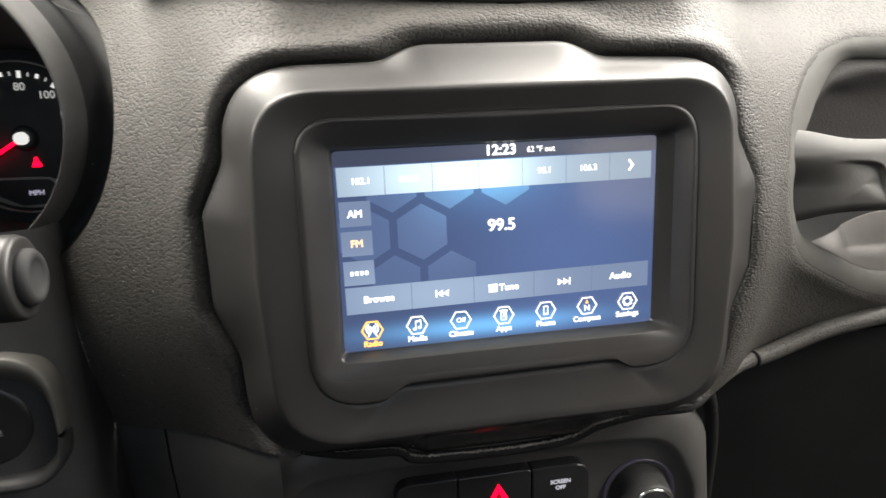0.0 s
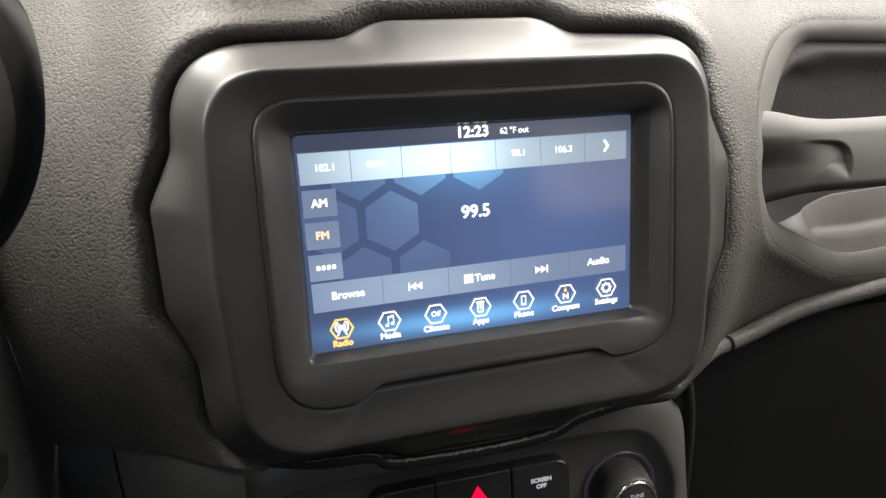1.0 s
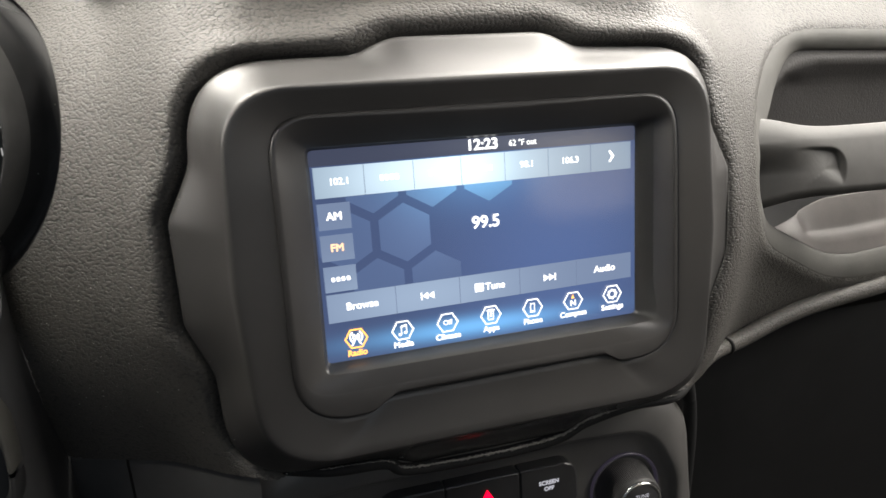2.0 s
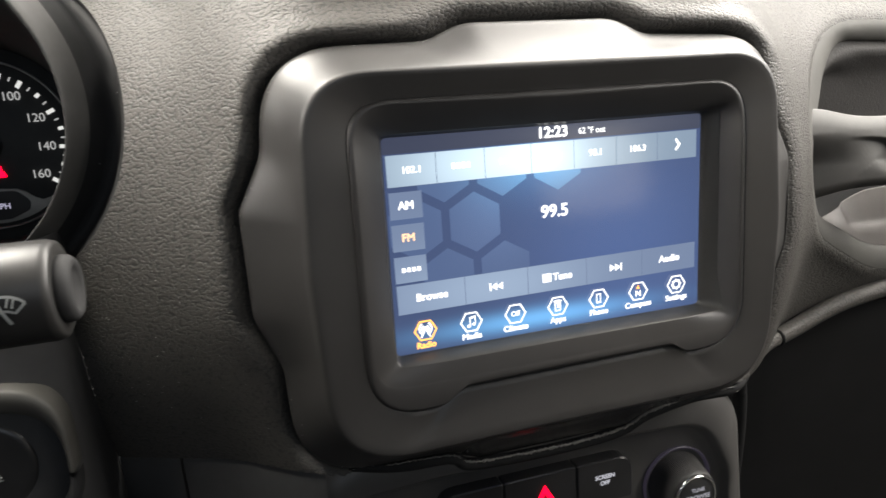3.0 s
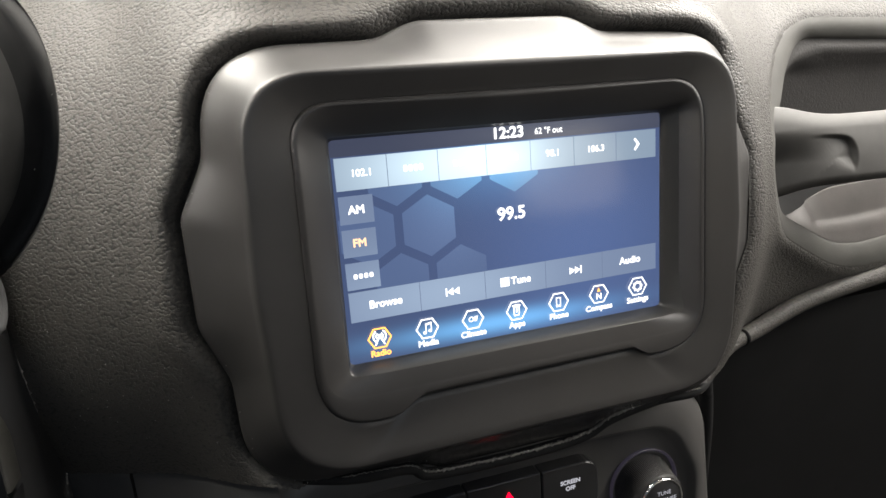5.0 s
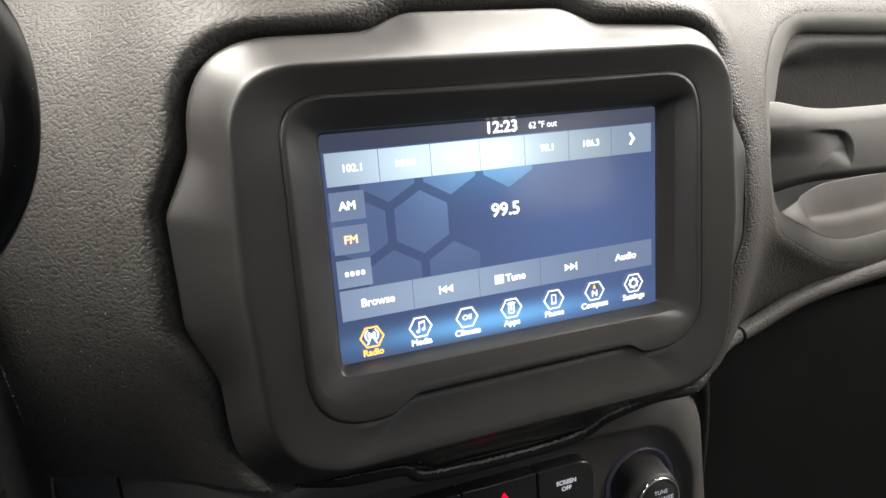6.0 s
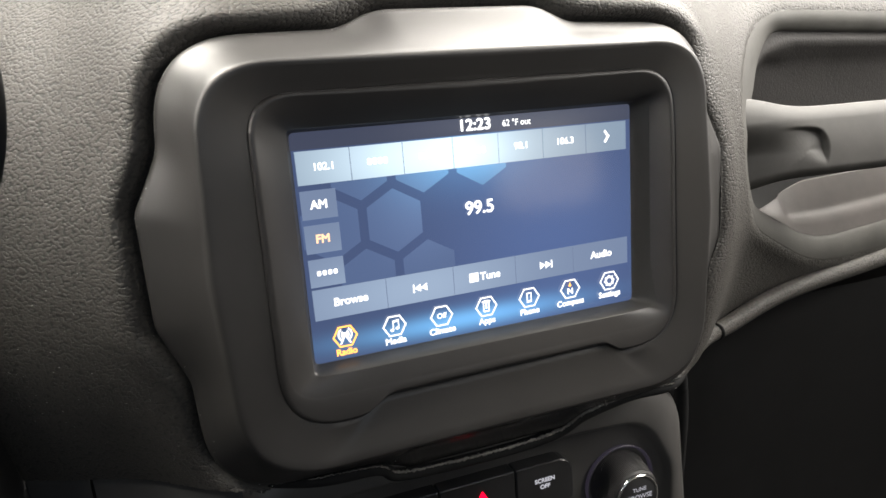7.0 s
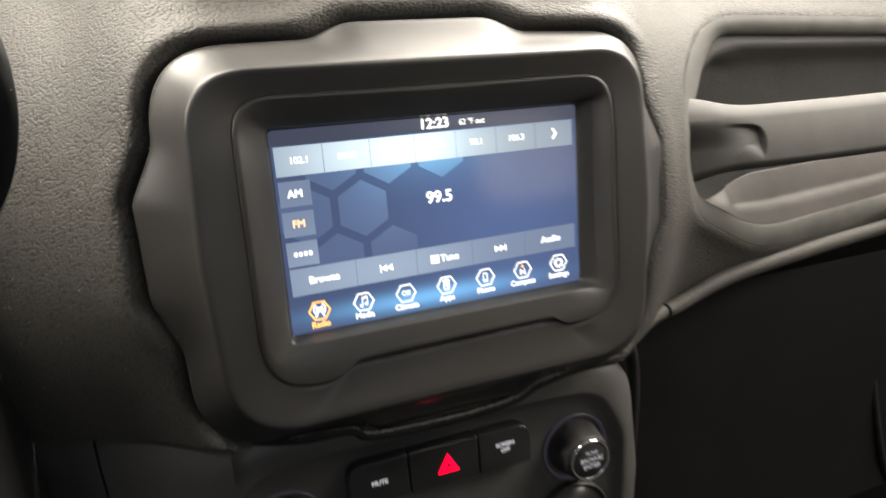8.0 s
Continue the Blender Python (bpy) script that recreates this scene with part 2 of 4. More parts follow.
def loft(name, loops, mat, parent=None, label="", closed=True, cap0=False, cap1=False, smooth=True):
    """Skin over loops of equal count."""
    n = len(loops[0])
    verts = [v for lp in loops for v in lp]
    faces = []
    for k in range(len(loops) - 1):
        for i in range(n if closed else n - 1):
            j = (i + 1) % n
            faces.append((k * n + i, k * n + j, (k + 1) * n + j, (k + 1) * n + i))
    if cap0:
        faces.append(tuple(range(n)))
    if cap1:
        faces.append(tuple((len(loops) - 1) * n + i for i in range(n)))
    return mesh_object(name, verts, faces, mat, parent, label, smooth)


def rounded(corners, seg=10):
    """A closed outline from corners (x, z, radius)."""
    out, n = [], len(corners)
    for i, (x, z, r) in enumerate(corners):
        p = np.array((x, z))
        a = np.array(corners[i - 1][:2]) - p
        b = np.array(corners[(i + 1) % n][:2]) - p
        la, lb = np.linalg.norm(a), np.linalg.norm(b)
        a, b = a / la, b / lb
        half = math.acos(max(-1, min(1, float(a @ b)))) / 2
        if r <= 0 or half > 1.56:
            out.append(p)
            continue
        d = min(r / math.tan(half), 0.8 * la, 0.8 * lb)
        for s in range(seg + 1):
            t = s / seg
            out.append((1 - t) ** 2 * (p + a * d) + 2 * t * (1 - t) * p + t * t * (p + b * d))
    return np.array(out)


def radial(outline, centre, count):
    """Distance from the centre to the outline for evenly spaced angles."""
    q = outline - np.array(centre)
    q2 = np.roll(q, -1, axis=0)
    res = np.zeros(count)
    for k in range(count):
        a = 2 * math.pi * k / count
        d = np.array((math.cos(a), math.sin(a)))
        e = q2 - q
        den = d[0] * e[:, 1] - d[1] * e[:, 0]
        den = np.where(np.abs(den) < 1e-12, 1e-12, den)
        t = (q[:, 0] * e[:, 1] - q[:, 1] * e[:, 0]) / den
        u = (q[:, 0] * d[1] - q[:, 1] * d[0]) / den
        ok = (t > 0) & (u >= -1e-6) & (u <= 1 + 1e-6)
        res[k] = t[ok].max() if ok.any() else res[k - 1]
    return res


def ring_at(r, centre, y):
    n = len(r)
    yy = y if hasattr(y, "__len__") else [y] * n
    return [(centre[0] + r[k] * math.cos(2 * math.pi * k / n), yy[k], centre[1] + r[k] * math.sin(2 * math.pi * k / n)) for k in range(n)]


def smooth_path(points, steps=8):
    """Catmull-Rom through the points."""
    p = [np.array(q, float) for q in points]
    p = [2 * p[0] - p[1], *p, 2 * p[-1] - p[-2]]
    out = []
    for i in range(1, len(p) - 2):
        for s in range(steps):
            t = s / steps
            out.append(0.5 * (2 * p[i] + (p[i + 1] - p[i - 1]) * t + (2 * p[i - 1] - 5 * p[i] + 4 * p[i + 1] - p[i + 2]) * t * t + (3 * p[i] - p[i - 1] - 3 * p[i + 1] + p[i + 2]) * t ** 3))
    out.append(p[-2])
    return out


def tube(name, points, radius, mat, parent=None, label="", sides=16, steps=8, flat=1.0):
    """A round strip along a path; radius is one number or one for each given point."""
    rad = radius if hasattr(radius, "__len__") else [radius] * len(points)
    path = smooth_path([(*p, r) for p, r in zip(points, rad)], steps)
    loops = []
    for i, q in enumerate(path):
        a, b = path[max(i - 1, 0)][:3], path[min(i + 1, len(path) - 1)][:3]
        d = (b - a) / np.linalg.norm(b - a)
        u = np.cross(d, (0, 0, 1.0)) if abs(d[2]) < 0.9 else np.cross(d, (0, 1.0, 0))
        u /= np.linalg.norm(u)
        v = np.cross(u, d)
        loops.append([q[:3] + q[3] * (flat * math.cos(2 * math.pi * k / sides) * u + math.sin(2 * math.pi * k / sides) * v) for k in range(sides)])
    return loft(name, loops, mat, parent, label, cap0=True, cap1=True)


def lathe(name, centre, profile, mat, parent=None, label="", count=64, cap0=False, cap1=False, squash=1.0, drift=(0, 0)):
    """Turned about an axis along y: profile rows are (radius, y) from centre."""
    cx, cy, cz = centre
    y0, y1 = profile[0][1], profile[-1][1]
    loops = []
    for r, y in profile:
        f = (y - y0) / (y1 - y0) if y1 != y0 else 0
        loops.append([(cx + drift[0] * f + r * math.cos(2 * math.pi * k / count), cy + y, cz + drift[1] * f + squash * r * math.sin(2 * math.pi * k / count)) for k in range(count)])
    return loft(name, loops, mat, parent, label, cap0=cap0, cap1=cap1)


def plate(name, outline, y_front, y_back, mat, parent=None, label="", bevel=0.0003, smooth=False):
    """A flat piece facing the cabin, with a small bevel round its front edge."""
    c = outline.mean(axis=0)
    span = np.abs(outline - c).max()
    inner = c + (outline - c) * (1 - bevel / span)
    n = len(outline)
    verts = [(x, y_back, z) for x, z in outline] + [(x, y_front + bevel, z) for x, z in outline] + [(x, y_front, z) for x, z in inner]
    faces = [(k * n + i, k * n + (i + 1) % n, (k + 1) * n + (i + 1) % n, (k + 1) * n + i) for k in (0, 1) for i in range(n)]
    faces.append(tuple(2 * n + i for i in range(n)))
    return mesh_object(name, verts, faces, mat, parent, label, smooth)


def rect(x0, x1, z0, z1, r=0.0):
    return rounded([(x0, z0, r), (x1, z0, r), (x1, z1, r), (x0, z1, r)], 4)


def writing(name, text, x, y, z, size, mat, parent, align="CENTER", turn=0.0, tilt=90.0, bold=0.0, wide=1.0):
    """Raised print in the built-in font, facing the cabin."""
    cu = bpy.data.curves.new(name, "FONT")
    cu.body, cu.size, cu.align_x, cu.align_y, cu.extrude = text, 1.0, align, "CENTER", 0.004
    tmp = bpy.data.objects.new(name, cu)
    scene.collection.objects.link(tmp)
    bpy.context.view_layer.update()
    base = bpy.data.meshes.new_from_object(tmp.evaluated_get(bpy.context.evaluated_depsgraph_get()))
    bpy.data.objects.remove(tmp)
    bm = bmesh.new()
    b = bold / size
    for k, (dx, dy) in enumerate(((0, 0), (b, 0), (-b, 0), (0, b), (0, -b), (0.7 * b, 0.7 * b), (-0.7 * b, -0.7 * b)) if bold else ((0, 0),)):
        copy = base.copy()
        copy.transform(Matrix.Translation((dx, dy, 0.003 * k)))
        bm.from_mesh(copy)
        bpy.data.meshes.remove(copy)
    me = bpy.data.meshes.new(name)
    bm.to_mesh(me)
    bm.free()
    me.transform(pose(x, y, z, tilt, 0, 0) @ pose(0, 0, 0, 0, 0, turn) @ Matrix.Diagonal((wide * size, size, size, 1)))
    me.materials.append(mat)
    ob = new(name, me)
    ob.parent = parent
    return ob


def soft(u, k):
    """A smooth knee: 0 below, u above."""
    return k * np.logaddexp(0.0, np.asarray(u, float) / k)


def step01(u):
    u = np.clip(u, 0, 1)
    return u * u * (3 - 2 * u)


def distance(outline, pts):
    """Signed distance of points to a closed outline (inside positive) and the nearest places on it."""
    a, b = outline, np.roll(outline, -1, axis=0)
    best = np.full(len(pts), 1e9)
    near = np.zeros_like(pts)
    inside = np.zeros(len(pts), bool)
    for p, q in zip(a, b):
        e = q - p
        t = np.clip(((pts - p) @ e) / max(e @ e, 1e-18), 0, 1)
        n = p + t[:, None] * e
        d = np.hypot(*(pts - n).T)
        m = d < best
        best[m], near[m] = d[m], n[m]
        cross = ((p[1] > pts[:, 1]) != (q[1] > pts[:, 1]))
        with np.errstate(divide="ignore", invalid="ignore"):
            xi = p[0] + (pts[:, 1] - p[1]) / (q[1] - p[1]) * e[0]
        inside ^= cross & (pts[:, 0] < xi)
    return np.where(inside, best, -best), near


# ---- outlines of the dashboard (x across, z up, metres) ----
MID = (0.0, 0.690)
COUNT = 480
SIDE = [(0.1225, 0.738, 0.02), (0.1335, 0.716, 0.012), (0.1335, 0.672, 0.02), (0.1240, 0.648, 0.02), (0.1225, 0.5965, 0.034)]
BEZEL_BACK = rounded([(0.034, 0.7850, 0.030), (0.050, 0.7778, 0.024), (0.1185, 0.7755, 0.036), *SIDE,
                      (0.055, 0.5935, 0.012), (0.040, 0.5875, 0.012), (-0.040, 0.5875, 0.012), (-0.055, 0.5935, 0.012),
                      *[(-x, z, r) for x, z, r in SIDE[::-1]], (-0.1190, 0.7775, 0.040), (-0.052, 0.7783, 0.024), (-0.036, 0.7850, 0.030)])
BEZEL_FACE = rounded([(0.1055, 0.7668, 0.026), (0.1110, 0.690, 0.1), (0.1070, 0.6085, 0.034), (-0.1072, 0.6075, 0.034), (-0.1105, 0.690, 0.1), (-0.1070, 0.7668, 0.028)], 12)
RING = rounded([(0.0905, 0.7553, 0.017), (0.0925, 0.6295, 0.026), (0.0610, 0.6300, 0.003), (0.0535, 0.6350, 0.005), (-0.0500, 0.6337, 0.008), (-0.0598, 0.6268, 0.008),
                (-0.0922, 0.6250, 0.026), (-0.0905, 0.7553, 0.017)], 8)
OPENING = rounded([(0.0832, 0.7424, 0.002), (0.0838, 0.6466, 0.003), (-0.0782, 0.6460, 0.003), (-0.0772, 0.7424, 0.002)], 6)
GLASS = rounded([(0.0770, 0.7408, 0.002), (0.0770, 0.6480, 0.002), (-0.0765, 0.6470, 0.002), (-0.0755, 0.7408, 0.002)], 6)
VENT = rounded([(0.56, 0.766, 0.02), (0.56, 0.648, 0.02), (0.360, 0.6425, 0.2), (0.262, 0.6400, 0.12), (0.1805, 0.6800, 0.04), (0.1735, 0.703, 0.03), (0.1840, 0.7295, 0.04), (0.2330, 0.7765, 0.035), (0.42, 0.7720, 0.3)], 10)
VENT_OUT = rounded([(0.57, 0.780, 0.02), (0.57, 0.655, 0.02), (0.360, 0.6225, 0.2), (0.262, 0.6245, 0.14), (0.1735, 0.6690, 0.055), (0.1655, 0.706, 0.04), (0.1720, 0.740, 0.05), (0.2060, 0.7895, 0.10), (0.42, 0.7850, 0.3)], 10)
HOODC, HOODR = (-0.2525, 0.760), 0.078
PLATEAU = rounded([(0.0885, 0.7535, 0.015), (0.0895, 0.6390, 0.014), (-0.0885, 0.6375, 0.014), (-0.0885, 0.7535, 0.015)], 10)
R_BACK, R_FACE, R_RING, R_OPEN, R_GLASS, R_PLAT = [radial(o, MID, COUNT) for o in (BEZEL_BACK, BEZEL_FACE, RING, OPENING, GLASS, PLATEAU)]
ANGLE = np.arange(COUNT) * 2 * math.pi / COUNT


def pad_depth(x, z):
    """How far the dashboard skin lies from the display's plane."""
    y = 0.62 * soft(-0.131 - x, 0.006) + 0.64 * soft(x - 0.134, 0.006) - 0.50 * soft(x - 0.188, 0.012)
    y = y + (0.56 - 0.22 * step01((x - 0.12) / 0.07)) * soft(z - 0.775, 0.010)
    side = np.maximum(step01((x - 0.09) / 0.07), step01((-0.09 - x) / 0.07))
    bend = np.where(z > 0.685, 0.48, np.where(x < 0, 0.66, 0.55))
    # the skin turns under beside the surround's lower right corner
    under = soft(np.interp(x, (0.104, 0.120, 0.150, 0.178), (0.6110, 0.6140, 0.6190, 0.6190)) - z, 0.003)
    y = y + step01((x - 0.100) / 0.02) * step01((0.188 - x) / 0.03) * np.minimum(under, 0.03) ** 2 / 0.11
    return y + side * bend * (np.sqrt((z - 0.685) ** 2 + 0.08 ** 2) - 0.08)


# ---- dashboard skin ----
ROLL = [(-0.235, 0.10, 0.5835), (-0.178, 0.06, 0.5905), (-0.132, 0.02, 0.5960), (-0.085, 0.005, 0.5935), (-0.055, 0.004, 0.5920), (-0.043, 0.0055, 0.5853), (0.000, 0.0070, 0.5826), (0.035, 0.0070, 0.5844), (0.052, 0.006, 0.5912),
        (0.080, 0.008, 0.5936), (0.104, 0.011, 0.5950), (0.1215, 0.022, 0.5990), (0.150, 0.036, 0.6022), (0.178, 0.0486, 0.6018), (0.232, 0.052, 0.6100), (0.311, 0.052, 0.6140), (0.380, 0.052, 0.6160), (0.60, 0.055, 0.6190)]
ROLL = [(x, y if -0.09 < x < 0.09 else float(pad_depth(x, z)) + (0.003 if x < 0.16 else -0.0005), z) for x, y, z in ROLL]
roll_path = smooth_path(ROLL, 6)
UNDER = np.array([(p[0], p[2]) for p in roll_path] + [(0.60, 0.20), (-0.235, 0.20)])
COLUMN = rounded([(-0.50, 0.700, 0.0), (-0.217, 0.700, 0.02), (-0.2110, 0.655, 0.03), (-0.2112, 0.630, 0.03), (-0.2172, 0.595, 0.03), (-0.240, 0.50, 0.03), (-0.26, 0.40, 0.0), (-0.50, 0.40, 0.0)])
POD = np.array([(x, 0.8030 + 0.75 * (x - 0.02) ** 2) for x in np.linspace(-0.17, 0.21, 60)] + [(0.21, 1.3), (-0.17, 1.3)])
BINN = np.array([(HOODC[0] + HOODR * math.cos(a), HOODC[1] + HOODR * math.sin(a)) for a in np.linspace(0, 2 * math.pi, 120, endpoint=False)])


def build_pad():
    count = 720
    rb = radial(BEZEL_BACK, MID, count)
    steps = [-0.0008, 0.0004, 0.0010, 0.0018, 0.0028, 0.0040, 0.0054, 0.0070, 0.0086]
    d = steps[-1]
    while d < 0.30:
        d += 0.0018
        steps.append(d)
    steps += [0.34, 0.40, 0.48]
    ca, sa = np.cos(np.arange(count) * 2 * math.pi / count), np.sin(np.arange(count) * 2 * math.pi / count)
    rows = []
    for d in steps:
        x, z = MID[0] + (rb + d) * ca, MID[1] + (rb + d) * sa
        rows.append(np.stack([x, z, np.full(count, d)], 1))
    P = np.concatenate(rows)
    xz, d = P[:, :2].copy(), P[:, 2]
    kill = np.zeros(len(xz), bool)
    rim_edge = np.zeros(len(xz), bool)
    sv = None
    for outline in (VENT_OUT, BINN, UNDER, COLUMN, POD):
        s, near = distance(outline, xz)
        reach = 0.0042 if outline is VENT_OUT or outline is BINN else 0.0012
        snap = (s > -0.3 * reach) & (s < reach) & (d > 0.006)
        xz[snap] = near[snap]
        rim_edge |= snap & (reach > 0.002)
        kill |= s > reach
        if outline is VENT_OUT:
            sv = np.maximum(-s, 0)
    kill |= (xz[:, 1] > 0.885) | (xz[:, 1] < 0.50) | (xz[:, 0] > 0.72) | (xz[:, 0] < -0.72)
    kill |= (np.abs(xz[:, 0]) < 0.100) & (xz[:, 1] < 0.600)
    y = pad_depth(xz[:, 0], xz[:, 1])
    y = y + 0.0020 * np.clip(1 - sv / 0.006, 0, 1) ** 2
    under = step01((0.675 - xz[:, 1]) / 0.03) * step01((xz[:, 0] - 0.140) / 0.05)
    y = y + under * 0.008 * (1 - np.exp(-soft(sv - 0.002, 0.0012) / 0.012))
    lip = np.clip(1 - d / 0.0095, 0, 1)
    flat = step01((xz[:, 0] - 0.085) / 0.035) * step01((0.776 - xz[:, 1]) / 0.02)
    corner = step01((-xz[:, 0] - 0.03) / 0.03) * step01((0.668 - xz[:, 1]) / 0.03)
    y = y - 0.0025 * (1 - 0.8 * flat) * (1 - corner) * np.exp(-((d - 0.010) / 0.006) ** 2) + 0.0080 * (1 - 0.75 * flat) * lip ** (2.7 + 1.4 * flat)
    verts = np.stack([xz[:, 0], y, xz[:, 1]], 1)
    faces = []
    for k in range(len(steps) - 1):
        for i in range(count):
            j = (i + 1) % count
            q = (k * count + i, k * count + j, (k + 1) * count + j, (k + 1) * count + i)
            if not any(kill[v] for v in q) and not all(rim_edge[v] for v in q) or steps[k] < 0.006 and verts[q[0]][2] > 0.618:
                faces.append(q)
    used, where = np.unique(np.array(faces), return_inverse=True)
    faces = [tuple(int(v) for v in q) for q in where.reshape(-1, 4)]
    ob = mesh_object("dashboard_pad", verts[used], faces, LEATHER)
    return tagged(ob, "dark grey grained soft-touch dashboard skin round the radio", "dashboard", kind="structure")


pad = build_pad()
roll = thing("dashboard_edge_roll", "thin rolled leather edge along the bottom of the dashboard", "trim", kind="structure")
# this stretch of the leather is black: shade below the surround put into its colour
tube("roll", ROLL[2:12], [0.0006, 0.0024, 0.0030, 0.0030, 0.0030, 0.0030, 0.0030, 0.0026, 0.0024, 0.0022], BLACK_SHADE, roll, steps=10)
# cut edge of the leather: frayed, so its thickness changes every half millimetre
fray = random.Random(11)
cut_edge = smooth_path([(x, y - 0.0022, z + 0.0024, r) for (x, y, z), r in zip(ROLL[3:11], (0.0002, 0.0003, 0.0006, 0.0008, 0.0008, 0.0008, 0.0008, 0.0004))], 60)
# the pale colour stands in for glints along the cut edge
tube("welt", [(p[0], p[1] + fray.uniform(-0.0004, 0.0002), p[2] + fray.uniform(-0.0003, 0.0003)) for p in cut_edge], [p[3] * fray.uniform(0.45, 1.3) for p in cut_edge], EDGE, roll, "frayed leather edge, paled for its glints", steps=1, sides=7)
tube("roll", ROLL[11:], [0.0020, 0.0046, 0.0052, 0.0056, 0.0060, 0.0062, 0.0062], LEATHER, roll, steps=10)
tube("seam", [tuple(np.array(ROLL[12]) * f + np.array(ROLL[13]) * (1 - f)) for f in (0.52, 0.48)], 0.0055, BLACK_SHADE, roll, "dark seam across the roll", steps=2)

# dark housing of the upper air vents over the pad
pod = thing("upper_vent_housing", "matt black plastic housing above the dashboard skin", "vent housing")
pod_loops = []
for lift, dy in ((0.0, 0.03), (-0.0004, 0.002), (0.0004, -0.0012), (0.0030, -0.0016), (0.012, 0.001), (0.030, 0.010), (0.050, 0.035)):
    pod_loops.append([(x, float(pad_depth(x, 0.803)) + dy, 0.8030 + 0.75 * (x - 0.02) ** 2 + lift) for x in np.linspace(-0.17, 0.21, 60)])
loft("housing", pod_loops, BLACK, pod, closed=False)

# ---- radio surround ----
bezel = thing("radio_surround", "satin charcoal plastic surround of the radio display, with a raised top", "radio surround", at=(0, 0.006, 0.594))
bezel.location = (0, 0, 0)
low = step01((-np.sin(ANGLE) - 0.25) / 0.35)
high = step01((np.sin(ANGLE) - 0.35) / 0.3)
middle = low * step01((0.076 - np.abs(R_RING * np.cos(ANGLE))) / 0.022)
def mixr(a, b, f):
    return a * (1 - f) + b * f
shell = [ring_at(R_BACK, MID, 0.018), ring_at(R_BACK, MID, 0.0070), ring_at(R_BACK - 0.0006, MID, 0.0052), ring_at(mixr(R_BACK, R_FACE, 0.12), MID, 0.0036),
         ring_at(mixr(R_BACK, R_FACE, 0.35), MID, 0.0002), ring_at(mixr(R_BACK, R_FACE, 0.60), MID, -0.0046), ring_at(R_FACE + 0.0022, MID, -0.0102)]
# the edge between flank and face is a soft round of about two millimetres
shell += [ring_at(R_FACE + o, MID, y) for o, y in ((0.0011, -0.01185), (0.0006, -0.01255), (0.0, -0.01325), (-0.0006, -0.01375), (-0.0013, -0.01404), (-0.0020, -0.01412))]
face_in = R_RING + 0.0008
drop = 0.0016 + 0.0022 * high + 0.0022 * middle
for f in (0.15, 0.35, 0.6, 0.85, 1.0):
    shell.append(ring_at(mixr(R_FACE - 0.0020, face_in, f), MID, -0.01412 + f * drop))
shell += [ring_at(R_RING + 0.0003, MID, -0.0124 + 0.0022 * high + 0.0050 * middle), ring_at(R_RING - 0.0006, MID, -0.0116 + 0.0022 * high + 0.0055 * middle)]
b0, b1 = int(COUNT * 243 / 360), int(COUNT * 306 / 360)
loft("outer_shell", [lp[b1:] + lp[:b0 + 1] for lp in shell[:10]], SATIN, bezel, closed=False)
loft("lower_band", [lp[b0:b1 + 1] for lp in shell[:10]], BAND, bezel, "smoother dark underside", closed=False)
loft("face_rim", shell[9:], SATIN, bezel)
plat = np.minimum(R_PLAT, R_RING - 0.0029)
inner = [ring_at(R_RING - 0.0001, MID, 0.001), ring_at(R_RING + 0.0002, MID, -0.0120 + 0.0019 * high), ring_at(R_RING - 0.0003, MID, -0.0126 + 0.0019 * high), ring_at(R_RING - 0.0009, MID, -0.0131 + 0.0019 * high), ring_at(R_RING - 0.0016, MID, -0.01335 + 0.0019 * high)]
inner.append(ring_at(R_RING - 0.0024, MID, -0.01332 + 0.0019 * high))
inner.append(ring_at(plat, MID, -0.0131 + 0.0019 * high))
deep = 0.0085 - 0.0068 * low
for f in (0.05, 0.12, 0.4, 0.8, 0.95, 1.0):
    inner.append(ring_at(mixr(plat, R_OPEN, f), MID, -0.0130 + 0.0019 * high + (deep - 0.0019 * high) * f ** 1.2))
loft("inner_frame", inner, FRAME, bezel)
lip = [ring_at(R_OPEN + 0.0002, MID, -0.0128 + deep), ring_at(R_OPEN - 0.0004, MID, -0.0126 + deep), ring_at(mixr(R_OPEN, R_GLASS, 0.35), MID, -0.0030), ring_at(mixr(R_OPEN, R_GLASS, 0.85), MID, -0.0016), ring_at(R_GLASS, MID, 0.0002), ring_at(R_GLASS - 0.001, MID, 0.0012)]
loft("glass_lip", lip, LIP, bezel, "smoother dark lip round the glass")

# ---- display ----
display = thing("infotainment_display", "lit blue touchscreen showing the radio page at 99.5", "display")
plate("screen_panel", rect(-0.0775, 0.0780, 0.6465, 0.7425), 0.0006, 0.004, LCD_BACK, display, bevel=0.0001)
plate("header_bar", rect(-0.0770, 0.0764, 0.7340, 0.7420), 0.0003, 0.0005, LCD_HEAD, display, bevel=0.0001)
HEXR = 0.0131
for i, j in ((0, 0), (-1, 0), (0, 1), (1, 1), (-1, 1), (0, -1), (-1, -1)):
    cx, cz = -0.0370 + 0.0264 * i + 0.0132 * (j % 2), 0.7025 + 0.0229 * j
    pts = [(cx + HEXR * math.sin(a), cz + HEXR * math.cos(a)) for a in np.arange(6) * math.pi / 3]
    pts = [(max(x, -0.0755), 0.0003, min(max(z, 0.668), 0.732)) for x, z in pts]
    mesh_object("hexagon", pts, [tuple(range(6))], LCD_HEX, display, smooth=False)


def key(name, x0, x1, z0, z1, mat, r=0.0):
    return plate(name, rect(x0, x1, z0, z1, r), 0.0, 0.0002, mat, display, bevel=0.0001)


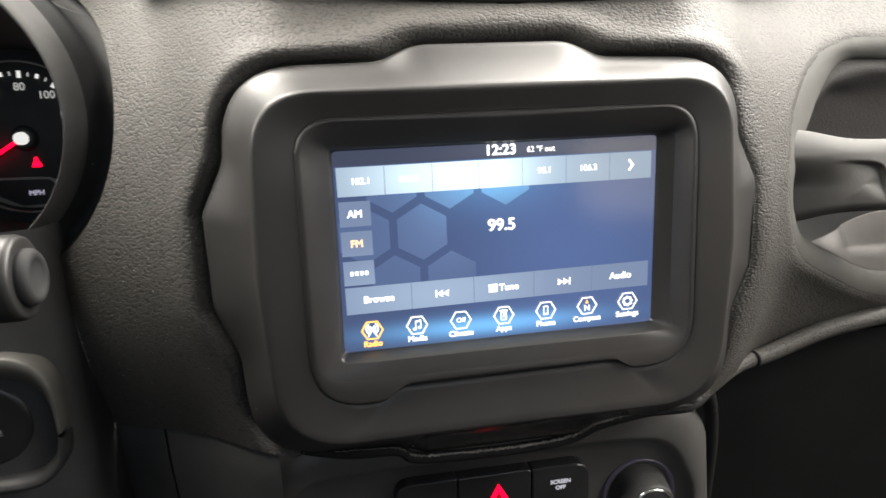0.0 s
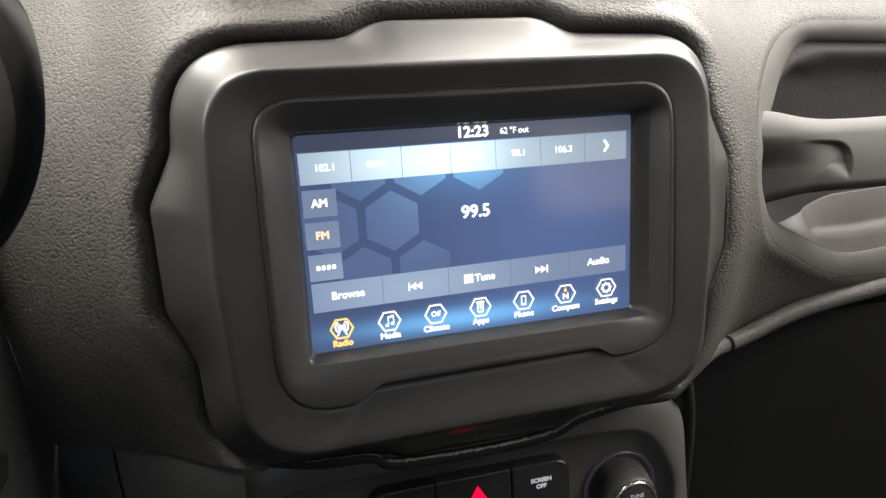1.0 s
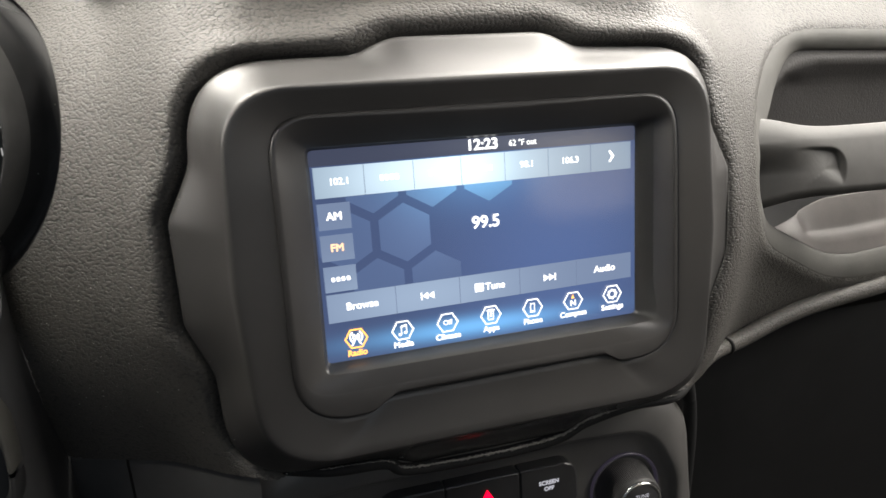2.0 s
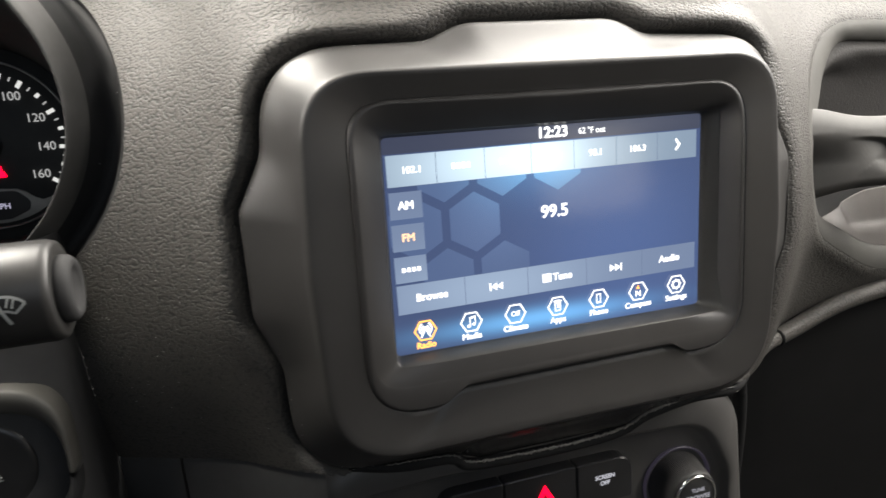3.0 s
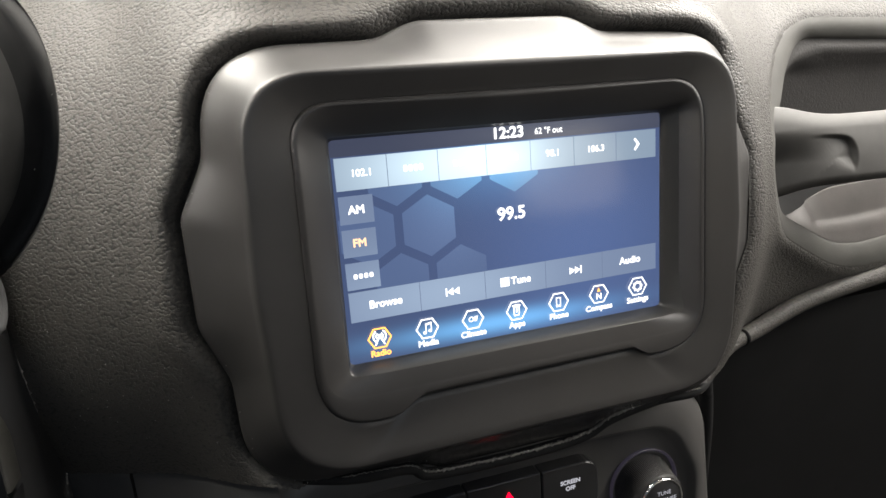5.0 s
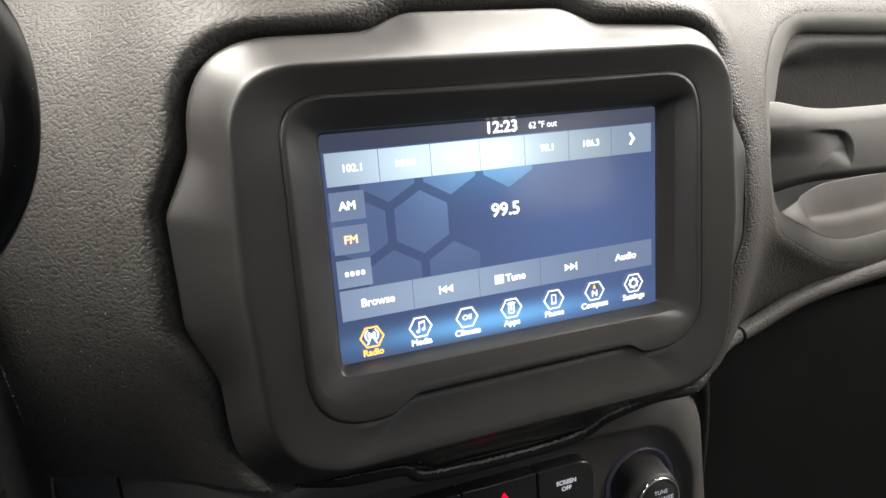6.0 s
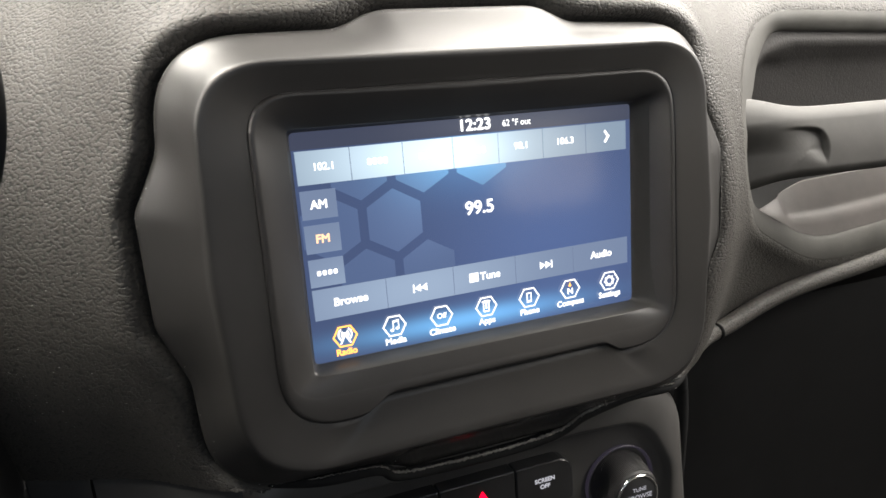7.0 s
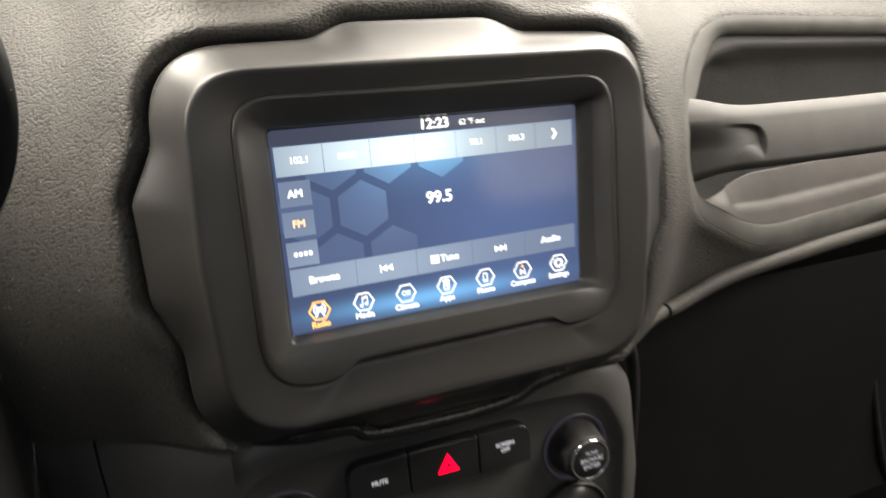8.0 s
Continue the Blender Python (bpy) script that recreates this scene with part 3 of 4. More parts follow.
def mark(name, outline, mat, parent, y=-0.0004):
    return plate(name, np.array(outline, float), y, y + 0.0002, mat, parent, bevel=0.00005)


def digit_bars(name, cx, cz, tall, mat, parent):
    """A word too blurred to read, as four plain bars."""
    for q in range(4):
        x = cx + (q - 1.5) * 0.0022
        mark(name, rect(x - 0.0008, x + 0.0008, cz - tall / 2, cz + tall / 2, 0.0006), mat, parent)


TY = -0.0004
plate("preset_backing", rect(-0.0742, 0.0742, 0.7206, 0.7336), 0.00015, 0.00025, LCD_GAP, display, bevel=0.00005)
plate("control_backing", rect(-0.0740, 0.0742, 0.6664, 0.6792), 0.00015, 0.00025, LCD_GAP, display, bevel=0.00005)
PRE = [-0.0742, -0.0529, -0.0313, -0.0098, 0.0107, 0.0318, 0.0532, 0.0742]
for k in range(7):
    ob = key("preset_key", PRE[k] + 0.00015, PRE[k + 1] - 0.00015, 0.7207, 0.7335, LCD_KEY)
    cx = (PRE[k] + PRE[k + 1]) / 2
    if k in (0, 4, 5):
        writing("preset_text", {0: "102.1", 4: "98.1", 5: "106.3"}[k], cx, TY, 0.7272, 0.0040, LCD_TEXT, ob, bold=0.0001)
    elif k == 6:
        mark("arrow", [(cx - 0.0014, 0.7297), (cx - 0.0006, 0.7303), (cx + 0.0016, 0.7274), (cx - 0.0006, 0.7245), (cx - 0.0014, 0.7251), (cx + 0.0002, 0.7274)], LCD_TEXT, ob)
    else:
        digit_bars("preset_text", cx, 0.7272, 0.0026, LCD_TEXT, ob)
for z, t in ((0.71285, "AM"), (0.6994, "FM"), (0.6858, "")):
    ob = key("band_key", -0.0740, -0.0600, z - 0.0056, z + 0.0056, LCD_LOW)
    if t:
        writing("band_text", t, -0.0671, TY, z, 0.0046, LCD_TEXT if t == "AM" else LCD_PALE, ob, bold=0.00018)
    else:
        digit_bars("band_text", -0.0669, z, 0.0020, LCD_TEXT, ob)
LOWX = [-0.0740, -0.0435, -0.0137, 0.0157, 0.0449, 0.0742]
for k in range(5):
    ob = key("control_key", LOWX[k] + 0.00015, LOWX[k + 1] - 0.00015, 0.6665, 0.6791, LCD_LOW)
    cx, cz = (LOWX[k] + LOWX[k + 1]) / 2, 0.6727
    if k in (0, 4):
        writing("control_text", ("Browse", "", "", "", "Audio")[k], cx, TY, cz + 0.0003, 0.0046, LCD_TEXT, ob, bold=0.00015)
    elif k == 2:
        writing("control_text", "Tune", cx + 0.0022, TY, cz, 0.0046, LCD_TEXT, ob, bold=0.00015)
        mark("list_icon", rect(cx - 0.0076, cx - 0.0034, cz - 0.0019, cz + 0.0021), LCD_TEXT, ob)
    else:
        s = -1 if k == 1 else 1
        for o in (-0.0026, 0.0002):
            mark("skip_icon", [(cx + s * o, cz - 0.0017), (cx + s * (o + 0.0028), cz), (cx + s * o, cz + 0.0017)], LCD_TEXT, ob)
        mark("skip_icon", rect(min(cx + s * 0.0030, cx + s * 0.0036), max(cx + s * 0.0030, cx + s * 0.0036), cz - 0.0018, cz + 0.0018), LCD_TEXT, ob)
writing("clock_text", "12:23", 0.0004, TY, 0.7376, 0.0065, LCD_TEXT, display, bold=0.00022, wide=1.03)
writing("outside_temperature_text", "62 °F out", 0.0195, TY, 0.7372, 0.0038, LCD_TEXT, display, bold=0.00005, wide=0.92)
writing("frequency_text", "99.5", 0.0003, TY, 0.7030, 0.0078, LCD_TEXT, display, bold=0.0002, wide=1.0)
for x in (-0.0062, -0.0022, 0.0028, 0.0064):
    mark("header_mark", rect(x - 0.0013, x + 0.0013, 0.7410, 0.7416), LCD_DIM, display)


def hex_ring(cx, cz, r, w):
    n, pts = 6, []
    verts, faces = [], []
    for rr in (r, r - w):
        verts += [(cx + rr * math.cos(a), TY, cz + rr * 0.97 * math.sin(a)) for a in np.arange(6) * math.pi / 3]
    faces = [(i, (i + 1) % 6, 6 + (i + 1) % 6, 6 + i) for i in range(6)]
    return verts, faces


def icon(cx, cz, word, mat):
    v, f = hex_ring(cx, cz, 0.0053, 0.0008 if mat is LCD_TEXT else 0.0008)
    ob = mesh_object("menu_icon", v, f, mat, display, smooth=False)
    writing("menu_text", word, cx, TY, cz - 0.0066, 0.0038 if word != "Radio" else 0.0038, mat, ob, bold=0.00014)
    return ob


def disc(cx, cz, rx, rz=None, n=16):
    rz = rz or rx
    return [(cx + rx * math.cos(a), cz + rz * math.sin(a)) for a in np.linspace(0, 2 * math.pi, n, endpoint=False)]


for k, word in enumerate(("Radio", "Media", "Climate", "Apps", "Phone", "Compass", "Settings")):
    cx, cz = -0.0628 + 0.02107 * k, 0.6582 + 0.00018 * k
    ob = icon(cx, cz, word, LCD_AMBER if k == 0 else LCD_TEXT)
    if k == 0:
        for sx in (-1, 1):
            mark("mast", [(cx + sx * 0.0024, cz - 0.0031), (cx + sx * 0.0017, cz - 0.0031), (cx - sx * 0.0004, cz + 0.0008), (cx + sx * 0.0004, cz + 0.0010)][::sx], LCD_TEXT, ob)
            for r in (0.0014, 0.0027):
                a = np.radians(np.linspace(-58, 58, 9))
                arc_out = [(cx + sx * (r + 0.0004) * math.cos(q), cz + 0.0008 + (r + 0.0004) * math.sin(q)) for q in a]
                arc_in = [(cx + sx * (r - 0.0003) * math.cos(q), cz + 0.0008 + (r - 0.0003) * math.sin(q)) for q in a[::-1]]
                mark("wave", (arc_out + arc_in)[::sx], LCD_TEXT, ob)
        mark("mast", disc(cx, cz + 0.0010, 0.0007), LCD_TEXT, ob)
    elif k == 1:
        mark("note", disc(cx - 0.0012, cz - 0.0018, 0.0008, 0.0007), LCD_TEXT, ob)
        mark("note", disc(cx + 0.0012, cz - 0.0012, 0.0008, 0.0007), LCD_TEXT, ob)
        mark("note", [(cx - 0.0008, cz - 0.0018), (cx - 0.0004, cz - 0.0018), (cx - 0.0004, cz + 0.0014), (cx + 0.0016, cz + 0.0018), (cx + 0.0016, cz - 0.0012), (cx + 0.0020, cz - 0.0012), (cx + 0.0020, cz + 0.0027), (cx - 0.0008, cz + 0.0022)], LCD_TEXT, ob)
    elif k == 2:
        writing("word", "Off", cx, TY, cz, 0.0032, LCD_TEXT, ob, bold=0.0001)
    elif k == 3:
        mark("cap", disc(cx, cz + 0.0023, 0.0021, 0.0006), LCD_TEXT, ob)
        for x0, x1, z0, z1 in ((-0.0015, -0.0010, -0.0019, 0.0019), (0.0010, 0.0015, -0.0019, 0.0019), (-0.0013, 0.0013, -0.0025, -0.0019), (-0.0003, 0.0004, -0.0010, 0.0018)):
            mark("stem", rect(cx + x0, cx + x1, cz + z0, cz + z1), LCD_TEXT, ob)
    elif k == 4:
        for x0, x1, z0, z1 in ((-0.0012, -0.0008, -0.0023, 0.0023), (0.0008, 0.0012, -0.0023, 0.0023), (-0.0008, 0.0008, 0.0018, 0.0023), (-0.0008, 0.0008, -0.0023, -0.0014)):
            mark("handset", rect(cx + x0, cx + x1, cz + z0, cz + z1), LCD_TEXT, ob)
    elif k == 5:
        mark("needle", [(cx - 0.0008, cz + 0.0012), (cx + 0.0008, cz + 0.0012), (cx, cz + 0.0032)], LCD_AMBER, ob)
        writing("letter", "N", cx, TY, cz - 0.0012, 0.0040, LCD_TEXT, ob, bold=0.00015)
    else:
        n, verts, faces = 32, [], []
        for ring in (0, 1):
            for q in range(n):
                a = 2 * math.pi * q / n
                r = 0.0014 if ring else (0.0028 if q % 4 in (0, 1) else 0.0023)
                verts.append((cx + r * math.cos(a), TY, cz + r * math.sin(a)))
        faces = [(q, (q + 1) % n, n + (q + 1) % n, n + q) for q in range(n)]
        mesh_object("gear", verts, faces, LCD_TEXT, ob, smooth=False)

# the glass sits a touch out of square in its frame
for ob in display.children_recursive:
    for v in ob.data.vertices:
        v.co.z += 0.18 * v.co.x * (0.733 - v.co.z)

# ---- passenger grab recess and handle ----
recess = thing("grab_recess", "brown-grey moulded pocket behind the passenger grab handle", "storage pocket", kind="structure")
VC, VN = (0.36, 0.712), 320
rv = radial(VENT, VC, VN)
BACKV = rounded([(0.55, 0.752, 0.02), (0.55, 0.690, 0.02), (0.40, 0.680, 0.2), (0.27, 0.680, 0.1), (0.212, 0.692, 0.02), (0.208, 0.730, 0.02), (0.236, 0.757, 0.02)], 8)
rvb = radial(BACKV, VC, VN)


def at_pad(r, extra):
    ring = np.array(ring_at(r, VC, 0.0))
    s = pad_depth(ring[:, 0], ring[:, 2]) + extra
    return [(p[0], y, p[2]) for p, y in zip(ring, s)]


rvo = radial(VENT_OUT, VC, VN)
rise = np.sin(np.arange(VN) * 2 * math.pi / VN) * rv
steep = 0.0046 + 0.0064 * step01((rise - 0.02) / 0.03) + 0.0040 * step01((-rise - 0.02) / 0.03)
rim = [at_pad(rvo + 0.0030, 0.0060), at_pad(rvo + 0.0012, 0.0030), at_pad(rvo + 0.0002, 0.0021)] + [at_pad(mixr(rvo, rv, f), 0.0020 + (steep - 0.0009) * (0.35 * f + 0.65 * f ** 2.2)) for f in (0.0, 0.06, 0.2, 0.35, 0.5, 0.65, 0.8, 0.93)]
rim += [at_pad(rv + 0.0004, 0.0011 + steep), at_pad(rv, 0.0016 + steep), at_pad(rv - 0.0004, 0.0026 + steep), at_pad(rv - 0.0006, 0.0044 + steep)]
loft("pocket_rim", rim, RIMGREY, recess, "smooth grey chamfered rim")


def shelved(r, extra):
    """The liner lies shallower towards the top of the pocket."""
    z = VC[1] + r * np.sin(np.arange(VN) * 2 * math.pi / VN)
    x = VC[0] + r * np.cos(np.arange(VN) * 2 * math.pi / VN)
    even = 0.0547 + 0.142 * (x - 0.30) + 0.159 * (z - 0.71)
    blend = min(1.0, max(0.0, (extra - 0.010) / 0.012))
    return at_pad(r, 0.0026 + steep * (1 - blend) + 0.0085 * blend + (extra - 0.0072) * (1 - 0.38 * step01((z - 0.715) / 0.05)) + blend * (even - pad_depth(x, z)))


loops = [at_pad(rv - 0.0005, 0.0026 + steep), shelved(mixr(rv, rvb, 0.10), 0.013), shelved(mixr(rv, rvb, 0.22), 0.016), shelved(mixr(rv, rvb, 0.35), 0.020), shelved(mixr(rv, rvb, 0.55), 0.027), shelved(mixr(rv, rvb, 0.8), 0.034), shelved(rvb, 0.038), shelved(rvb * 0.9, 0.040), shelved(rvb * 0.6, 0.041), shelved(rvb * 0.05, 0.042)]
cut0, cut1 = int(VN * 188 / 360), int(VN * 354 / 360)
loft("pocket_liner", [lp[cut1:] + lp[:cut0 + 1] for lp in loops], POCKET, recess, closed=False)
# lower part of the liner in black: the pocket's shade put into the colour
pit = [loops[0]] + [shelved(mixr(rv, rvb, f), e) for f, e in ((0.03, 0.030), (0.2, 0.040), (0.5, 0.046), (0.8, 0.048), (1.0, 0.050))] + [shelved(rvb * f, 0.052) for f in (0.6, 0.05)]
loft("pocket_pit", [lp[cut0:cut1 + 1] for lp in pit], BLACK_SHADE, recess, "bottom of the pocket, blackened for its shade", closed=False)
grab = thing("grab_handle", "warm grey plastic passenger grab handle across the pocket", "grab handle")


def handle_skin(name, x0, x1, top, bottom, front, deep, mat, scoop=None):
    loops = []
    for x in [*np.linspace(x0, 0.242, 110), *np.linspace(0.243, x1, 90)]:
        t, b = top(x), bottom(x)
        base = front(x)
        ring = []
        for f in np.linspace(0, 1, 64):
            edge = 0.0030 * max(0.0, 1 - f / 0.20) ** 2 + 0.0042 * max(0.0, 1 - f / 0.80) ** 2 + 0.004 * max(0.0, (f - 0.86) / 0.14) ** 2
            z = t + (b - t) * f
            ring.append((x, base + edge - 0.004 * f + (scoop(x, z) if scoop else 0.0), z))
        back = base + deep + 0.022 * float(step01((0.238 - x) / 0.012))
        ring += [(x, back, b + 0.002), (x, back + 0.002, (t + b) / 2), (x, back, t - 0.002)]
        loops.append(ring)
    return loft(name, loops, mat, grab, cap0=True, cap1=True)


CREASE = [np.array(p) for p in smooth_path([(0.196, 0.7200), (0.214, 0.7190), (0.2262, 0.7172), (0.2312, 0.7115), (0.2318, 0.7040), (0.2298, 0.6950)], 40)]


def finger_scoop(x, z):
    """Hollow at the handle's end, with a creased corner that fades at both ends."""
    d = [math.hypot(x - p[0], z - p[1]) for p in CREASE]
    k = int(np.argmin(d))
    along = k / (len(CREASE) - 1)
    fade = float(step01(along / 0.35)) * float(step01((1.0 - along) / 0.25))
    away = min(1.0, max(0.0, 0.228 - x) / 0.055)
    hollow = 0.012 * away ** 1.3 * float(step01((0.7240 - z) / 0.020))
    inside = float(step01((math.hypot(CREASE[k][0] - 0.212, CREASE[k][1] - 0.704) - math.hypot(x - 0.212, z - 0.704)) / 0.0022))
    return hollow + 0.0034 * fade * inside * math.exp(-(d[k] / 0.013) ** 2)


top_line = lambda x: 0.7295 + 0.0075 * math.exp(-((x - 0.176) / 0.028) ** 2) + 0.004 * max(0, x - 0.30)
near = lambda x: 0.030 - 0.004 * float(step01((x - 0.2) / 0.1)) + 0.02 * max(0, x - 0.42)
handle_skin("cover", 0.1685, 0.56, top_line, lambda x: 0.6900 - 0.006 * math.exp(-((x - 0.176) / 0.022) ** 2), near, 0.012, HANDLE, finger_scoop)

low_edge = [p for p in VENT if p[1] < 0.69 and p[0] < 0.555]
low_edge = sorted((float(x), float(z)) for x, z in low_edge)
rows = []
for f in (0.0, 0.03, 0.10, 0.20, 0.30, 0.38, 0.42, 0.46, 0.5, 0.7, 0.9, 0.97, 1.0, 1.0):
    row = []
    for x in np.linspace(0.190, 0.545, 100):
        zb = float(np.interp(x, [p[0] for p in low_edge], [p[1] for p in low_edge])) + 0.0002
        zt = max(zb + 0.0004, 0.6640 + 0.0138 * float(step01((x - 0.205) / 0.07)))
        yb = float(pad_depth(x, zb)) + 0.0100
        cut = 0.0032 * float(step01((x - 0.238) / 0.007)) * float(step01((f - 0.32) / 0.12))
        row.append((x + 0.10 * (zt - zb) * f, yb + 0.016 * f + cut + (0.002 if len(rows) == 13 else 0.0), zb + (zt - zb) * f - (0.035 if len(rows) == 13 else 0.0)))
    rows.append(row)
loft("pocket_ledge", rows, LEDGE, recess, "brown-grey moulded ledge with a shallow inset", closed=False)
# black strip that paints the shade below the handle
loft("grip_underside", [[(x, near(x) + dy, 0.6878 + dz) for x in np.linspace(0.172, 0.56, 46)] for dy, dz in ((0.012, 0.0), (0.020, -0.001), (0.026, 0.002), (0.024, 0.012))], BLACK_SHADE, grab, "underside of the grip, with its shade in the colour", closed=False)

# ---- lower console with keys and knobs ----
console = thing("centre_console_fascia", "dark satin plastic console fascia below the radio", "console", kind="structure")
CON = rounded([(0.100, 0.5915, 0.02), (0.1350, 0.572, 0.034), (0.1405, 0.500, 0.05), (0.1300, 0.380, 0.02), (-0.1300, 0.380, 0.02), (-0.1385, 0.500, 0.05), (-0.1330, 0.572, 0.03), (-0.100, 0.5905, 0.02), (0.0, 0.5865, 0.1)], 8)
RIM = rounded([(0.060, 0.5660, 0.02), (0.106, 0.5640, 0.03), (0.1230, 0.5300, 0.03), (0.1180, 0.400, 0.02), (-0.1180, 0.400, 0.02), (-0.1230, 0.5300, 0.03), (-0.106, 0.5640, 0.03), (-0.060, 0.5660, 0.02)], 8)
CC = (0.0, 0.490)
rc, rr = radial(CON, CC, 360), radial(RIM, CC, 360)
loft("fascia", [ring_at(rc, CC, 0.10), ring_at(rc + 0.0005, CC, 0.045), ring_at(rc - 0.001, CC, 0.0385), ring_at(rc - 0.0035, CC, 0.0345), ring_at(mixr(rc, rr, 0.45), CC, 0.0305), ring_at(mixr(rc, rr, 0.9), CC, 0.0285),
                ring_at(rr, CC, 0.0295), ring_at(rr - 0.0015, CC, 0.0330), ring_at(rr - 0.004, CC, 0.0350), ring_at(rr * 0.5, CC, 0.0355), ring_at(rr * 0.02, CC, 0.0355)], CONSOLE, console, cap1=True)
strip = thing("console_key_strip", "gloss black row of three keys below the radio", "key strip")
for x0, x1, ra, rb_ in ((-0.0560, -0.0213, 0.010, 0.001), (-0.0207, 0.0213, 0.001, 0.001), (0.0219, 0.0560, 0.001, 0.010)):
    plate("key", rounded([(x0, 0.531, 0.002), (x1, 0.531, 0.002), (x1, 0.5565, rb_), (x0, 0.5565, ra)], 6), 0.0262, 0.036, GLOSS, strip, bevel=0.0008, smooth=False)
keys_ = [o for o in strip.children]
writing("key_text", "MUTE", -0.0385, 0.0258, 0.5440, 0.0036, KEYWHITE, keys_[0], bold=0.00014)
writing("key_text", "SCREEN", 0.0385, 0.0258, 0.5470, 0.0034, KEYWHITE, keys_[2], bold=0.00014)
writing("key_text", "OFF", 0.0385, 0.0258, 0.5432, 0.0034, KEYWHITE, keys_[2], bold=0.00014)
tv = []
for r, y in ((0.0078, 0.0257), (0.0027, 0.0257)):
    tv += [(0.0022 + r * math.sin(a), y, 0.5430 + r * math.cos(a)) for a in (0, 2 * math.pi / 3, 4 * math.pi / 3)]
mesh_object("hazard_triangle", tv, [(i, (i + 1) % 3, 3 + (i + 1) % 3, 3 + i) for i in range(3)], RED, keys_[1], "lit red hazard triangle", smooth=False)
mesh_object("hazard_triangle", tv[3:], [(0, 1, 2)], REDDIM, keys_[1], smooth=False)


def build_knob(cx, cz):
    ob = thing("rotary_knob", "ribbed black rotary knob with chrome ringed cap", "knob", "console knobs", at=(cx, 0.0355, cz))
    lathe("base_ring", (0, 0, 0), [(0.0220, 0.0), (0.0226, -0.0018), (0.0221, -0.0028), (0.0212, -0.0024), (0.0207, 0.0)], RINGLAMP, ob, "faint violet lit base ring")
    n = 220
    rows = []
    for r, y, amp in ((0.0186, 0.0, 0), (0.0176, -0.003, 0.00016), (0.0150, -0.0150, 0.00016), (0.0146, -0.0172, 0), (0.0140, -0.0182, 0), (0.0130, -0.0184, 0)):
        rows.append([((r + amp * (1 if k % 2 else -1)) * math.cos(2 * math.pi * k / n), y, (r + amp * (1 if k % 2 else -1)) * math.sin(2 * math.pi * k / n)) for k in range(n)])
    loft("grip", rows, PANEL, ob, "finely ribbed dark grip", smooth=False)
    lathe("cap_ring", (0, 0, 0), [(0.0134, -0.0180), (0.0133, -0.0193), (0.0127, -0.0197), (0.0120, -0.0191)], CHROME, ob, "bright chrome ring")
    lathe("cap", (0, 0, 0), [(0.0122, -0.0189), (0.0106, -0.0196), (0.0056, -0.0202), (0.0002, -0.0203)], GLOSS, ob, cap1=True)
    return ob


knob = build_knob(0.0906, 0.5267)
cap = [o for o in knob.children if o.name.startswith("cap") and "ring" not in o.name][0]
copy_thing(knob, pose(-0.0906, 0.0355, 0.5267))
writing("cap_text", "TUNE", 0.0, -0.0206, 0.0056, 0.0034, KEYWHITE, cap)
writing("cap_text", "BROWSE", 0.0, -0.0208, 0.0012, 0.0040, KEYWHITE, cap)
writing("cap_text", "ENTER", 0.0, -0.0208, -0.0032, 0.0040, KEYWHITE, cap)
dial = thing("climate_dial", "dark round climate dial on the console", "dial", at=(0.0870, 0.0350, 0.4800))
lathe("dial_ring", (0, 0, 0), [(0.0235, 0.0), (0.0238, -0.006), (0.0228, -0.0075), (0.0215, -0.006)], PANEL, dial)
lathe("dial_face", (0, 0, 0), [(0.0220, 0.0), (0.0215, -0.006), (0.0010, -0.007)], GLOSS, dial, cap1=True)

# ---- instrument binnacle and speedometer ----
binn = thing("instrument_binnacle", "round dark plastic tube round the speedometer", "binnacle")
def hood(profile, mat, name, label=""):
    loops = []
    for cx, cz, r, y, *deep in profile:
        ring = [(cx + r * math.cos(2 * math.pi * q / 160), cz + r * math.sin(2 * math.pi * q / 160)) for q in range(160)]
        loops.append([(x, float(pad_depth(x, z)) + deep[0] if deep else y, z) for x, z in ring])
    return loft(name, loops, mat, binn, label)
hood([(-0.2525, 0.760, 0.0784, None, 0.0005), (-0.2530, 0.760, 0.0774, None, 0.0030), (-0.2545, 0.7605, 0.0772, None, 0.0100), (-0.2580, 0.761, 0.0780, 0.062), (-0.2640, 0.763, 0.0812, 0.0625), (-0.2660, 0.7635, 0.0808, 0.0590), (-0.2690, 0.764, 0.0797, 0.0545), (-0.2700, 0.764, 0.0790, 0.0520)], RIMBLACK, "rim", "matt black rim")
hood([(-0.2692, 0.764, 0.0799, 0.0548), (-0.2700, 0.764, 0.0791, 0.0518), (-0.2706, 0.7638, 0.0778, 0.0490), (-0.2706, 0.763, 0.0757, 0.0448), (-0.2700, 0.7625, 0.0738, 0.0425), (-0.2697, 0.762, 0.0728, 0.0420), (-0.2695, 0.762, 0.0721, 0.0428), (-0.2695, 0.7615, 0.0715, 0.0460),
      (-0.2705, 0.760, 0.0698, 0.070), (-0.2728, 0.754, 0.0640, 0.120), (-0.2748, 0.748, 0.0560, 0.186)], HOOD, "tube")
speedo = thing("speedometer", "black speedometer dial with white numerals and a red needle", "gauge", at=(-0.2747, 0.182, 0.7480))
lathe("dial", (0, 0, 0), [(0.0570, 0.002), (0.0560, 0.0), (0.0005, 0.0)], DIALFACE, speedo, cap1=True)
lathe("dial_ring", (0, 0, 0), [(0.0496, -0.001), (0.0495, -0.0028), (0.0490, -0.0032), (0.0484, -0.0028), (0.0482, -0.001)], DULL, speedo, "thin silver ring")


